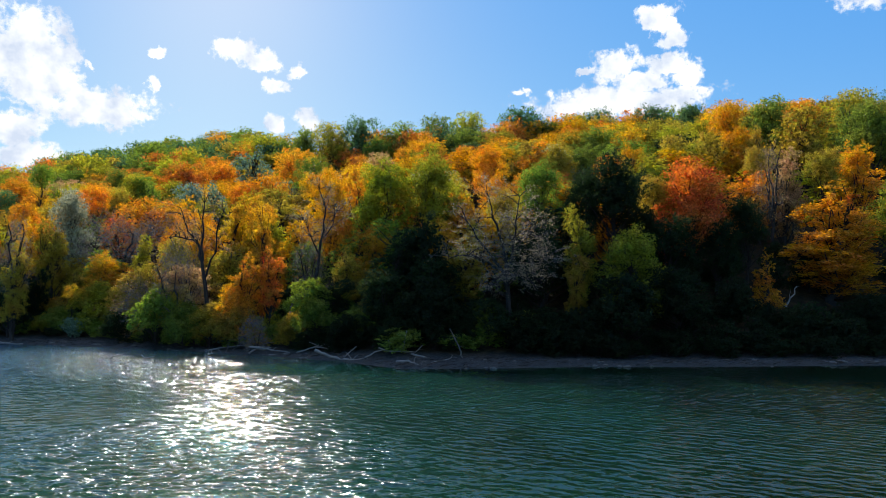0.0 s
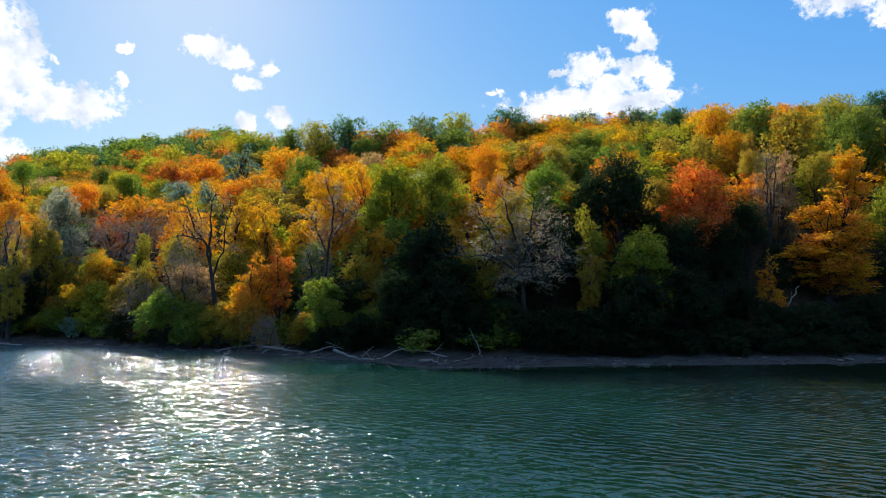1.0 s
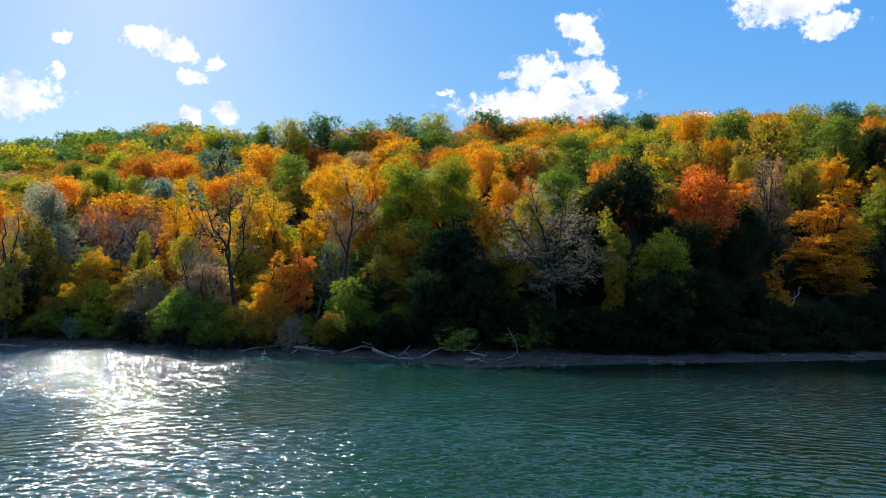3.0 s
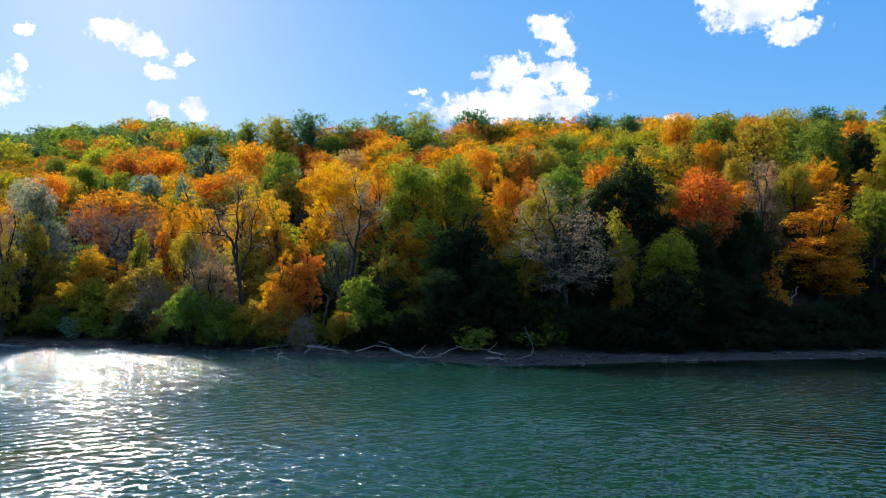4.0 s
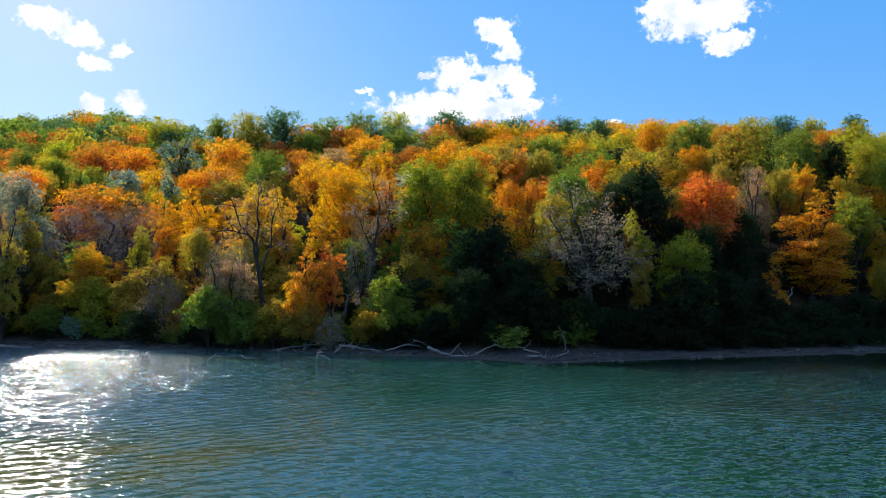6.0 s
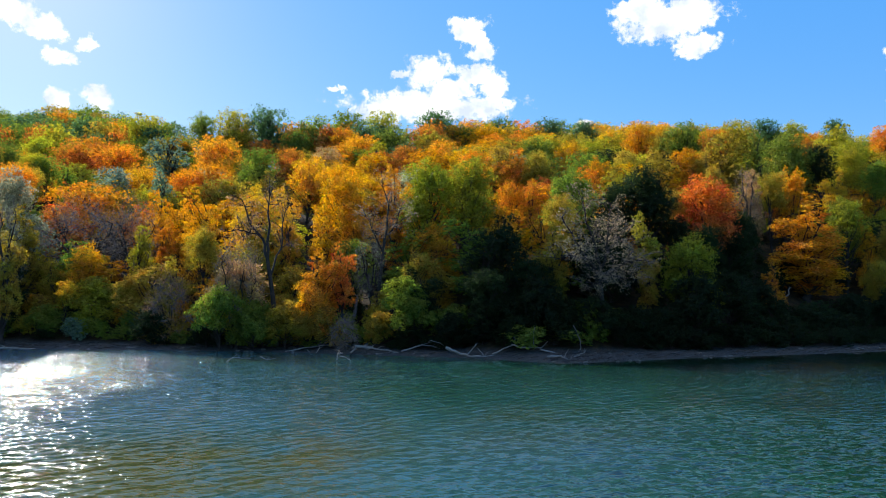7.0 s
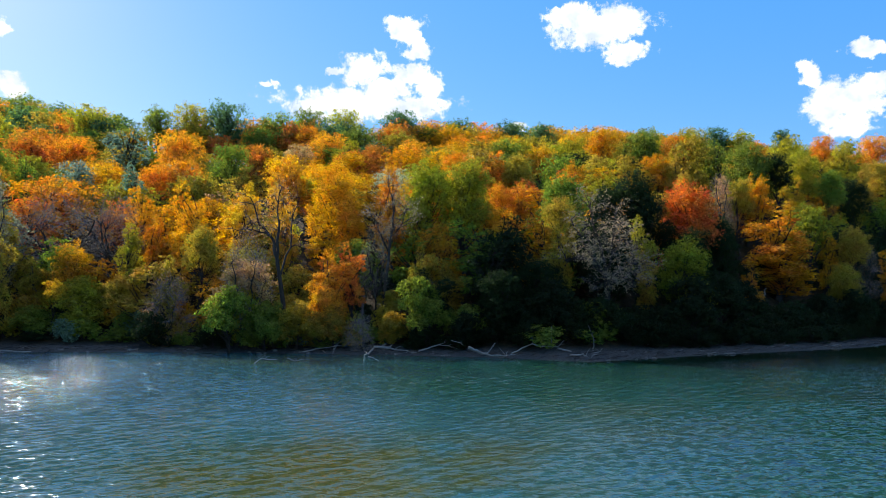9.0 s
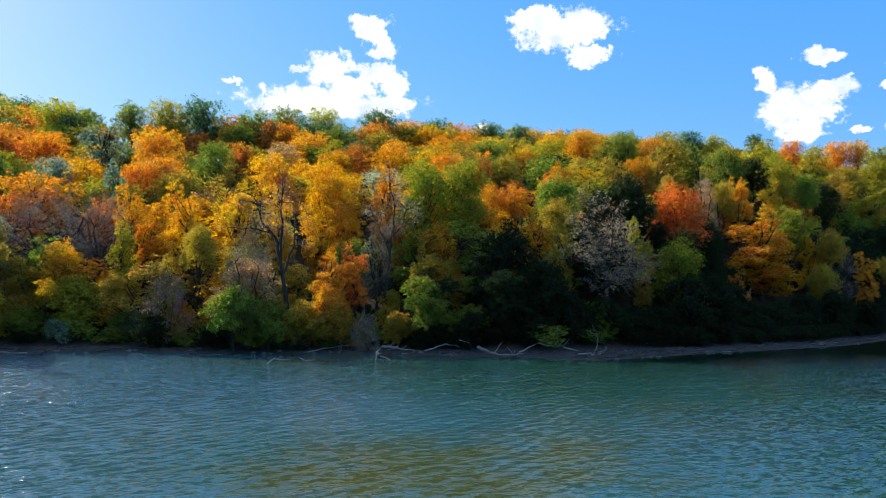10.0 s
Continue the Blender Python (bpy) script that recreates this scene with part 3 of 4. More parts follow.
def bare_stock(form, variant, leafy):
    """A leafless tree: a forking trunk whose limbs run out into a haze of twigs, with some dry leaves."""
    key = (form, variant, leafy)
    if key in STOCK:
        return STOCK[key]
    rng = random.Random(900 + variant * 3 + hash_of(form))
    rs = np.random.RandomState(900 + variant * 3 + hash_of(form))
    H, W, low, power, count = BARE[form]
    verts, faces, tv, tf, ends = [], [], [], [], []
    r0 = {"dome": 0.5, "spire": 0.42, "thicket": 0.1}[form]
    crotch = Vector((rng.uniform(-0.6, 0.6), rng.uniform(-0.4, 0.4), H * (low * 0.75)))
    tube(verts, faces, bent(rng, Vector((0, 0, -0.4)), crotch, 0, 4), [r0 * 1.3, r0, r0 * 0.92, r0 * 0.88, r0 * 0.85], 8)
    limbs = []
    n_limb = 5 if form != "spire" else 4
    for k in range(n_limb):
        a = k * 2 * math.pi / n_limb + rng.uniform(-0.5, 0.5)
        out, up = (rng.uniform(0.32, 0.42), rng.uniform(0.55, 0.8)) if form != "spire" else (rng.uniform(0.12, 0.3), rng.uniform(0.7, 0.95))
        end = Vector((W * out * math.cos(a), W * out * math.sin(a), H * up))
        pts = bent(rng, crotch, end, 0.03 * H, 6)
        r = r0 * rng.uniform(0.55, 0.72)
        tube(verts, faces, pts, [r * (1 - 0.75 * i / 6) for i in range(7)], 6)
        limbs.append((pts, r))
    for i in range(count):
        t = (i + 0.5) / count
        a = i * 2.399963 + rng.uniform(-0.4, 0.4)
        reach = math.sin(math.pi * min(0.95, 0.3 + 0.66 * t)) ** power * rng.uniform(0.55, 1.0) * W / 2
        tip = Vector((reach * math.cos(a), reach * math.sin(a), H * (low + (0.97 - low) * t) + rng.uniform(-0.05, 0.05) * H))
        pts, r = min(limbs, key=lambda lb: min((p - tip).length for p in lb[0]))
        k = min(range(7), key=lambda q: (pts[q] - tip).length + (2.5 if pts[q].z > tip.z + 1 else 0))
        rr = r * (1 - 0.75 * k / 6) * 0.5
        branch = bent(rng, pts[k], tip, -0.03 * H, 4)
        tube(verts, faces, branch, [rr, rr * 0.75, rr * 0.55, rr * 0.4, rr * 0.2], 4)
        for j in range(15):
            p = branch[rng.randrange(2, 5)]
            away = (tip - pts[k]).normalized()
            turn = Vector((rng.gauss(0, 1), rng.gauss(0, 1), rng.gauss(0.1, 0.8))).normalized()
            w = (away * 0.55 + turn * 0.85).normalized()
            b = p + w * rng.uniform(0.5, 1.9) * (W / 12)
            side = w.orthogonal().normalized() * 0.017
            i0 = len(tv)
            tv.extend((p - side, p + side, b + side * 0.4, b - side * 0.4))
            tf.append((i0, i0 + 1, i0 + 2, i0 + 3))
            for q in range(2):
                a2 = p.lerp(b, rng.uniform(0.3, 1.0))
                b2 = a2 + (w + Vector((rng.gauss(0, 0.8), rng.gauss(0, 0.8), rng.gauss(0, 0.6)))) * rng.uniform(0.3, 0.7)
                s2 = side * 0.8
                i0 = len(tv)
                tv.extend((a2 - s2, a2 + s2, b2 + s2 * 0.5, b2 - s2 * 0.5))
                tf.append((i0, i0 + 1, i0 + 2, i0 + 3))
                ends.append(b2)
    wood = mesh_of("trunk", verts, faces, BARK)
    twigs = mesh_of("brushwood", tv, tf, TWIG)
    c = np.array([tuple(e) for e in ends])
    leaves = leaf_mesh("crown", c, np.full(len(c), 0.3), leafy, 0.105, rs, np.tile((0, 0, H * 0.45), (len(c), 1)))
    STOCK[key] = (wood, twigs, leaves, H, W)
    return STOCK[key]


# deep has the ridge's distance haze mixed into its green
COLOURS = {
    "gold": (0.60, 0.335, 0.055), "orange": (0.62, 0.29, 0.06), "rust": (0.55, 0.21, 0.06), "red": (0.56, 0.175, 0.06),
    "yellow": (0.58, 0.385, 0.06), "lime": (0.36, 0.335, 0.045), "moss": (0.25, 0.255, 0.036), "olive": (0.36, 0.27, 0.05), "green": (0.165, 0.22, 0.038),
    # dark: dark green leaves lowered to near-black, with the bank's shade in the colour
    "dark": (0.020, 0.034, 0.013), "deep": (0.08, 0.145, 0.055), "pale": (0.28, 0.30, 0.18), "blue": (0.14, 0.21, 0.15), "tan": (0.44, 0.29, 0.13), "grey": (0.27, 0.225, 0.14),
}
WORDS = {
    "gold": "golden-yellow autumn", "orange": "bright orange autumn", "rust": "rusty orange-brown autumn", "red": "fiery red autumn",
    "yellow": "clear yellow autumn", "lime": "yellow-green", "moss": "mossy green", "olive": "dull olive-yellow", "green": "fresh green", "dark": "shade-deepened dark green", "deep": "haze-tinted bluish-green",
    "pale": "pale silvery green", "blue": "blue-green", "tan": "tan and brown dry", "grey": "dry grey",
}
KIND = {"gold": "maple_tree", "orange": "maple_tree", "rust": "oak_tree", "red": "maple_tree", "yellow": "birch_tree", "lime": "ash_tree", "moss": "ash_tree",
        "olive": "ash_tree", "green": "oak_tree", "dark": "oak_tree", "deep": "oak_tree", "pale": "willow_tree", "blue": "poplar_tree", "tan": "oak_tree", "grey": "bare_tree"}
PLANTED = []


def grow(shape, colour, x, y, height, width, lod=0, turn=None):
    """A tree or shrub standing on the ground at x, y."""
    rng = random.Random(int(x * 31 + y * 17) + len(PLANTED))
    PLANTED.append((x, y, width))
    spin = rng.uniform(0, 360) if turn is None else turn
    lift = 1.0
    z = ground_z(x, y) - 0.15
    name = "shrub" if shape == "bush" else KIND[colour]
    where = "by the gravel shore" if y - shore(x) < 16 else "on the wooded hillside"
    if shape in BARE:
        name = "bare_shrub" if shape == "thicket" else "bare_tree"
        wood, twigs, leaves, top, wide = bare_stock(shape, rng.randrange(2), 6000 if colour == "grey" else 4500)
        meshes = (("trunk", wood), ("brushwood", twigs), ("crown", leaves))
        scale = (width / wide, width / wide, height / top)
        label = f"nearly leafless tree, {WORDS[colour]} leaves, {where}"
    else:
        H, W = SHAPES[shape][:2]
        wood, leaves = stock(shape, lod, rng.randrange(4 if lod == 0 else 3), colour in ("dark", "deep", "green", "olive", "lime", "moss", "red") or lod > 0)
        meshes = (("trunk", wood), ("crown", leaves))
        # a slender tree carries its crown higher on a longer trunk
        stretch = min(height / H, 1.25 * width / W)
        lift = height / (H * stretch)
        scale = (1.16 * width / W, 1.16 * width / W, stretch)
        label = f"{'bushy shrub' if shape == 'bush' else 'leafy tree'} with {WORDS[colour]} leaves {where}"
    thing = new(name)
    thing.matrix_world = pose(x, y, z, 0, 0, spin) @ Matrix.Diagonal((*scale, 1))
    k = rng.uniform(0.85, 1.15)
    tint = COLOURS[colour]
    for part_name, data in meshes:
        ob = part(part_name, data, None, thing)
        if part_name == "trunk":
            ob.scale.z = lift
        elif lift > 1:
            ob.location.z = SHAPES[shape][0] * (lift - 1)
        ob.color = (tint[0] * k, tint[1] * k * rng.uniform(0.92, 1.08), tint[2] * k, 1)
    return tagged(thing, label, "shrub" if shape == "bush" else "tree", "shrubs on the bank" if shape == "bush" else "trees of the wood")


grow("tall", "olive", -70.5, 118.0, 16.2, 6.0)
grow("bush", "yellow", -58.1, 105.0, 7.8, 3.5)
grow("bush", "lime", -55.0, 107.0, 7.6, 8.8)
grow("bush", "green", -60.5, 106.0, 4.3, 6.3)
grow("bush", "olive", -50.2, 106.0, 7.4, 5.8)
grow("dome", "grey", -59.8, 121.0, 16.1, 14.6)
grow("dome", "grey", -52.5, 122.0, 15.0, 10.2)
grow("broad", "orange", -64.1, 146.0, 14.7, 15.4, 1)
grow("round", "gold", -57.1, 112.0, 11.3, 6.1)
grow("tall", "olive", -61.4, 112.0, 8.9, 4.2)
grow("tall", "orange", -46.3, 112.0, 13.8, 4.1)
grow("tall", "lime", -49.4, 110.0, 13.7, 4.6)
grow("tall", "gold", -48.9, 126.0, 16.4, 5.3)
grow("tall", "gold", -41.1, 112.0, 18.3, 6.7)
grow("tall", "yellow", -28.9, 106.0, 17.8, 5.6)
grow("tall", "yellow", -33.9, 110.0, 18.1, 6.4)
grow("dome", "grey", -35.4, 89.2, 14.1, 6.6)
grow("round", "tan", -35.3, 91.0, 11.3, 8.3)
grow("round", "olive", -40.2, 100.0, 14.6, 5.1)
grow("tall", "olive", -44.1, 100.0, 11.1, 4.5)
grow("thicket", "tan", -44.2, 97.0, 9.0, 5.9)
grow("tall", "olive", -12.7, 88.0, 10.6, 4.3)
grow("bush", "lime", -36.0, 89.5, 7.9, 5.9)
grow("bush", "green", -32.6, 87.8, 5.6, 5.9)
grow("bush", "dark", -39.2, 91.1, 3.0, 3.9)
grow("tall", "orange", -25.5, 87.0, 12.6, 5.6)
grow("tall", "rust", -22.7, 88.0, 12.8, 4.1)
grow("round", "gold", -26.6, 86.0, 8.6, 5.0)
grow("bush", "olive", -27.3, 85.0, 4.8, 3.9)
grow("thicket", "grey", -23.1, 82.1, 4.4, 3.3)
grow("dome", "pale", -18.4, 92.0, 12.2, 5.2)
grow("tall", "orange", -13.0, 102.0, 18.9, 7.1)
grow("round", "gold", -19.3, 112.0, 18.4, 10.0)
grow("tall", "gold", -23.4, 104.0, 12.8, 6.7)
grow("round", "gold", -18.2, 108.0, 12.2, 6.4)
grow("round", "moss", -8.4, 98.0, 20.2, 9.6)
grow("round", "gold", -9.0, 92.0, 11.7, 6.7)
grow("bush", "green", -16.3, 81.5, 9.0, 6.3)
grow("tall", "dark", -13.3, 83.0, 8.8, 5.5)
grow("tall", "olive", -10.1, 86.0, 8.2, 4.7)
grow("bush", "olive", -18.7, 83.1, 4.7, 4.3)
grow("bush", "dark", -15.1, 80.6, 3.3, 5.7)
grow("bush", "dark", -11.2, 77.8, 4.8, 5.1)
grow("round", "moss", -1.9, 99.0, 18.7, 9.3)
grow("round", "gold", -0.5, 90.0, 11.1, 6.2)
grow("round", "orange", 8.5, 108.0, 13.4, 6.1)
grow("tall", "orange", 11.8, 106.0, 14.0, 4.1)
grow("round", "olive", 21.8, 125.0, 15.7, 7.2)
grow("round", "green", 14.0, 96.0, 17.8, 7.4)
grow("round", "olive", 8.3, 88.0, 15.0, 6.2)
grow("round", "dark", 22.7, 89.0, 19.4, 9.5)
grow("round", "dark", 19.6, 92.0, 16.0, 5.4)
grow("tall", "olive", 3.1, 80.0, 12.8, 5.6)
grow("tall", "moss", 16.1, 79.5, 14.9, 4.8)
grow("tall", "olive", 15.6, 78.0, 10.5, 3.6)
grow("round", "moss", 22.0, 78.0, 13.0, 8.3)
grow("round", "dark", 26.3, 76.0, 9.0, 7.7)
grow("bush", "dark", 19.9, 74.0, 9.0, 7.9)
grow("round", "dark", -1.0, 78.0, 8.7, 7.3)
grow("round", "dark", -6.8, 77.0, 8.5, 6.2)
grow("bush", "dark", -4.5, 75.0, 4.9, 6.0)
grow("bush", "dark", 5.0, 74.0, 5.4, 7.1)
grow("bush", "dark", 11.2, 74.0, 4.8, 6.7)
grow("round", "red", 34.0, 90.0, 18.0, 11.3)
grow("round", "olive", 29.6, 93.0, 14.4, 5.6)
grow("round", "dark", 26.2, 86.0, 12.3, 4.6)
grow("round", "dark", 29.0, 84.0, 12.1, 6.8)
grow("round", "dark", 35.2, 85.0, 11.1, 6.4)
grow("spire", "tan", 47.9, 97.0, 18.0, 5.4)
grow("tall", "tan", 52.7, 101.0, 17.4, 6.0)
grow("round", "dark", 40.8, 90.0, 12.4, 5.6)
grow("tall", "orange", 52.3, 89.0, 15.6, 10.7)
grow("tall", "gold", 50.6, 87.0, 9.7, 12.2)
grow("cone", "gold", 40.1, 83.0, 8.1, 3.7)
grow("bush", "dark", 34.7, 80.0, 5.9, 6.6)
grow("round", "moss", 63.7, 92.0, 17.6, 8.6)
grow("tall", "gold", 65.3, 104.0, 18.0, 5.5)
grow("tall", "yellow", 74.6, 104.0, 18.2, 4.7)
grow("round", "olive", 60.1, 104.0, 16.6, 5.8)
grow("round", "green", 75.5, 116.0, 22.4, 10.7)
grow("round", "dark", 81.3, 113.0, 20.6, 6.9)
grow("round", "lime", 96.5, 120.0, 20.3, 8.8)
grow("round", "olive", 71.9, 132.0, 19.9, 12.8, 1)
grow("broad", "green", 74.5, 150.0, 20.9, 11.8, 1)
grow("broad", "gold", 72.1, 165.0, 20.1, 10.6, 1)
grow("tall", "olive", 71.9, 155.0, 19.1, 6.3, 1)
grow("broad", "orange", 76.9, 140.0, 19.8, 8.7, 1)
grow("tall", "green", 79.3, 128.0, 20.8, 7.2, 1)
grow("broad", "lime", 100.3, 160.0, 19.0, 12.4, 1)
grow("broad", "deep", 115.2, 165.0, 17.9, 9.4, 1)
grow("broad", "lime", 120.3, 160.0, 17.4, 10.4, 1)
grow("round", "orange", 102.1, 138.0, 17.8, 9.9, 1)
grow("broad", "deep", 68.0, 215.0, 17.4, 15.5, 1)
grow("broad", "deep", 80.3, 212.0, 16.8, 11.2, 1)
grow("broad", "deep", 53.4, 226.0, 18.0, 12.4, 1)
grow("broad", "rust", 49.4, 250.0, 20.6, 19.1, 1)
grow("broad", "rust", 73.1, 250.0, 19.8, 17.8, 1)
grow("broad", "deep", 24.2, 208.0, 18.3, 16.3, 1)
grow("tall", "green", 31.5, 205.0, 13.8, 7.8, 1)
grow("broad", "gold", 77.3, 190.0, 14.9, 10.2, 1)
grow("broad", "gold", 42.2, 150.0, 13.5, 9.3, 1)
grow("broad", "green", 37.4, 160.0, 13.9, 9.3, 1)
grow("round", "olive", 45.0, 130.0, 14.4, 9.5, 1)
grow("round", "gold", 35.8, 125.0, 14.0, 7.4)
grow("round", "olive", 51.5, 128.0, 15.0, 8.6, 1)
grow("round", "gold", 55.2, 122.0, 16.1, 7.5)
grow("tall", "olive", 56.1, 118.0, 16.9, 4.9)
grow("round", "olive", 17.6, 135.0, 15.5, 12.9, 1)
grow("round", "orange", 19.0, 130.0, 15.2, 9.1, 1)
grow("round", "orange", 8.5, 125.0, 15.6, 7.1)
grow("round", "olive", 52.0, 110.0, 15.1, 4.5)
grow("broad", "deep", -28.1, 229.0, 23.0, 17.7, 1)
grow("broad", "green", -13.5, 215.0, 18.8, 16.2, 1)
grow("broad", "green", -20.7, 205.0, 16.4, 11.0, 1)
grow("broad", "lime", -38.9, 225.0, 22.6, 13.9, 1)
grow("broad", "green", -48.7, 235.0, 22.3, 13.0, 1)
grow("broad", "green", -2.0, 225.0, 20.0, 15.1, 1)
grow("broad", "lime", 8.3, 220.0, 18.9, 12.2, 1)
grow("tall", "blue", -54.8, 190.0, 20.3, 10.3, 1)
grow("broad", "lime", -70.7, 260.0, 20.1, 17.8, 1)
grow("broad", "green", -93.2, 300.0, 16.4, 15.2, 1)
grow("broad", "deep", -120.1, 330.0, 13.8, 13.7, 1)
grow("broad", "deep", -152.4, 340.0, 15.4, 14.8, 1)
grow("broad", "orange", -42.8, 190.0, 18.8, 12.7, 1)
grow("broad", "rust", -23.4, 185.0, 14.4, 10.4, 1)
grow("broad", "green", -31.8, 160.0, 17.8, 8.9, 1)
grow("broad", "orange", -42.4, 160.0, 16.6, 11.1, 1)
grow("broad", "orange", -9.7, 175.0, 14.3, 9.5, 1)
grow("tall", "lime", -4.2, 165.0, 14.5, 8.6, 1)
grow("broad", "rust", 6.0, 175.0, 11.7, 9.7, 1)
grow("broad", "blue", -63.1, 165.0, 15.5, 9.7, 1)
grow("broad", "rust", -77.2, 200.0, 17.8, 16.7, 1)
grow("broad", "orange", -68.8, 205.0, 15.8, 12.7, 1)
grow("broad", "lime", -82.2, 175.0, 16.8, 7.2, 1)
grow("tall", "green", -72.4, 165.0, 16.3, 5.5, 1)
grow("broad", "rust", -99.8, 205.0, 15.9, 12.2, 1)
grow("broad", "orange", -84.6, 165.0, 16.4, 11.6, 1)
grow("tall", "blue", -51.1, 150.0, 16.6, 6.4, 1)
grow("broad", "orange", -47.0, 155.0, 16.0, 8.0, 1)
grow("broad", "lime", -95.2, 230.0, 16.4, 14.0, 1)
grow("broad", "pale", -82.9, 150.0, 16.8, 7.3, 1)
grow("round", "orange", -23.2, 135.0, 16.6, 8.0, 1)
grow("broad", "tan", -16.1, 165.0, 15.1, 7.9, 1)
grow("broad", "olive", -78.2, 158.0, 15.8, 7.7, 1)
grow("spire", "pale", -64.2, 100.1, 18.9, 4.7)
grow("tall", "olive", -63.8, 99.9, 15.0, 5.1)
grow("tall", "gold", -70.0, 112.0, 18.1, 4.4)
grow("tall", "olive", -65.9, 113.0, 17.0, 4.9)
grow("round", "pale", -71.8, 128.0, 20.5, 7.3, 1)
grow("round", "orange", -85.1, 135.0, 18.4, 6.5, 1)
grow("broad", "green", -112.3, 185.0, 21.1, 7.3, 1)
grow("broad", "orange", -122.6, 190.0, 17.1, 10.0, 1)
grow("broad", "deep", -112.6, 170.0, 17.0, 6.7, 1)
grow("broad", "orange", -76.3, 145.0, 18.7, 7.0, 1)
grow("broad", "green", -88.6, 180.0, 18.0, 7.1, 1)
grow("broad", "green", -79.2, 175.0, 16.3, 6.9, 1)
grow("bush", "dark", -58.3, 108.0, 3.3, 6.1)
grow("bush", "dark", -67.4, 106.0, 6.7, 6.9)
grow("tall", "dark", -65.6, 108.0, 10.1, 5.2)
grow("round", "dark", -67.3, 104.0, 12.0, 5.0)
grow("tall", "lime", 117.8, 110.0, 18.4, 11.2)
grow("round", "lime", 134.6, 118.0, 22.8, 9.3)
grow("round", "olive", 119.1, 116.0, 19.3, 8.2)
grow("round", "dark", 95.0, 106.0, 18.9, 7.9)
grow("tall", "olive", 104.8, 110.0, 20.7, 5.7)
grow("round", "lime", 132.8, 135.0, 19.1, 9.3, 1)
grow("round", "lime", 102.9, 128.0, 21.9, 11.9, 1)
grow("broad", "deep", 114.6, 140.0, 20.2, 6.1, 1)
grow("broad", "orange", 143.8, 150.0, 18.3, 7.7, 1)
grow("round", "lime", 88.8, 112.0, 20.3, 6.8)
grow("round", "green", 85.9, 104.0, 20.7, 6.4)
grow("tall", "gold", 64.6, 104.0, 18.2, 3.3)
grow("tall", "gold", 66.7, 90.0, 13.8, 4.5)
grow("round", "olive", 67.7, 86.0, 16.8, 5.8)
grow("tall", "gold", 74.2, 84.0, 15.0, 4.4)
grow("spire", "tan", 68.9, 84.0, 13.9, 4.3)
grow("round", "olive", 60.8, 83.0, 11.1, 5.5)
grow("round", "dark", 94.3, 92.0, 18.0, 6.6)
grow("round", "olive", 81.3, 85.1, 14.7, 5.0)
grow("bush", "dark", 59.7, 80.0, 8.3, 6.7)
grow("bush", "dark", 72.0, 83.0, 6.7, 6.1)
grow("bush", "dark", 50.3, 79.0, 6.2, 5.1)
grow("bush", "dark", 40.9, 78.0, 3.8, 6.1)
grow("broad", "orange", 188.7, 165.0, 20.5, 10.8, 1)
grow("broad", "gold", 193.2, 160.0, 22.3, 10.7, 1)
grow("broad", "lime", 190.6, 150.0, 23.1, 11.2, 1)
grow("broad", "deep", 444.4, 323.0, 26.0, 14.0, 1)

grow("bush", "green", -37.6, 87.6, 8.4, 6.6)
grow("bush", "green", -33.6, 86.6, 6.6, 6.0)
grow("bush", "olive", -29.6, 86.0, 6.4, 5.4)
grow("bush", "olive", -25.6, 85.0, 5.6, 4.6)
grow("bush", "dark", -21.4, 92.6, 5.6, 6.0)
grow("bush", "olive", -29.4, 93.0, 6.0, 6.0)
# near-black bush put in for a shaded hollow
grow("bush", "dark", -46.2, 95.6, 5.0, 5.4)
grow("bush", "green", -15.2, 80.0, 6.6, 5.2)
# near-black bushes stand for the shade under the right-hand trees
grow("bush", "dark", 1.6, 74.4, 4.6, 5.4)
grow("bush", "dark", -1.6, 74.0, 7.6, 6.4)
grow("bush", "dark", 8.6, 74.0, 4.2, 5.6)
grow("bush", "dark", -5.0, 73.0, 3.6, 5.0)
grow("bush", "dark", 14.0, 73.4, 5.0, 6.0)


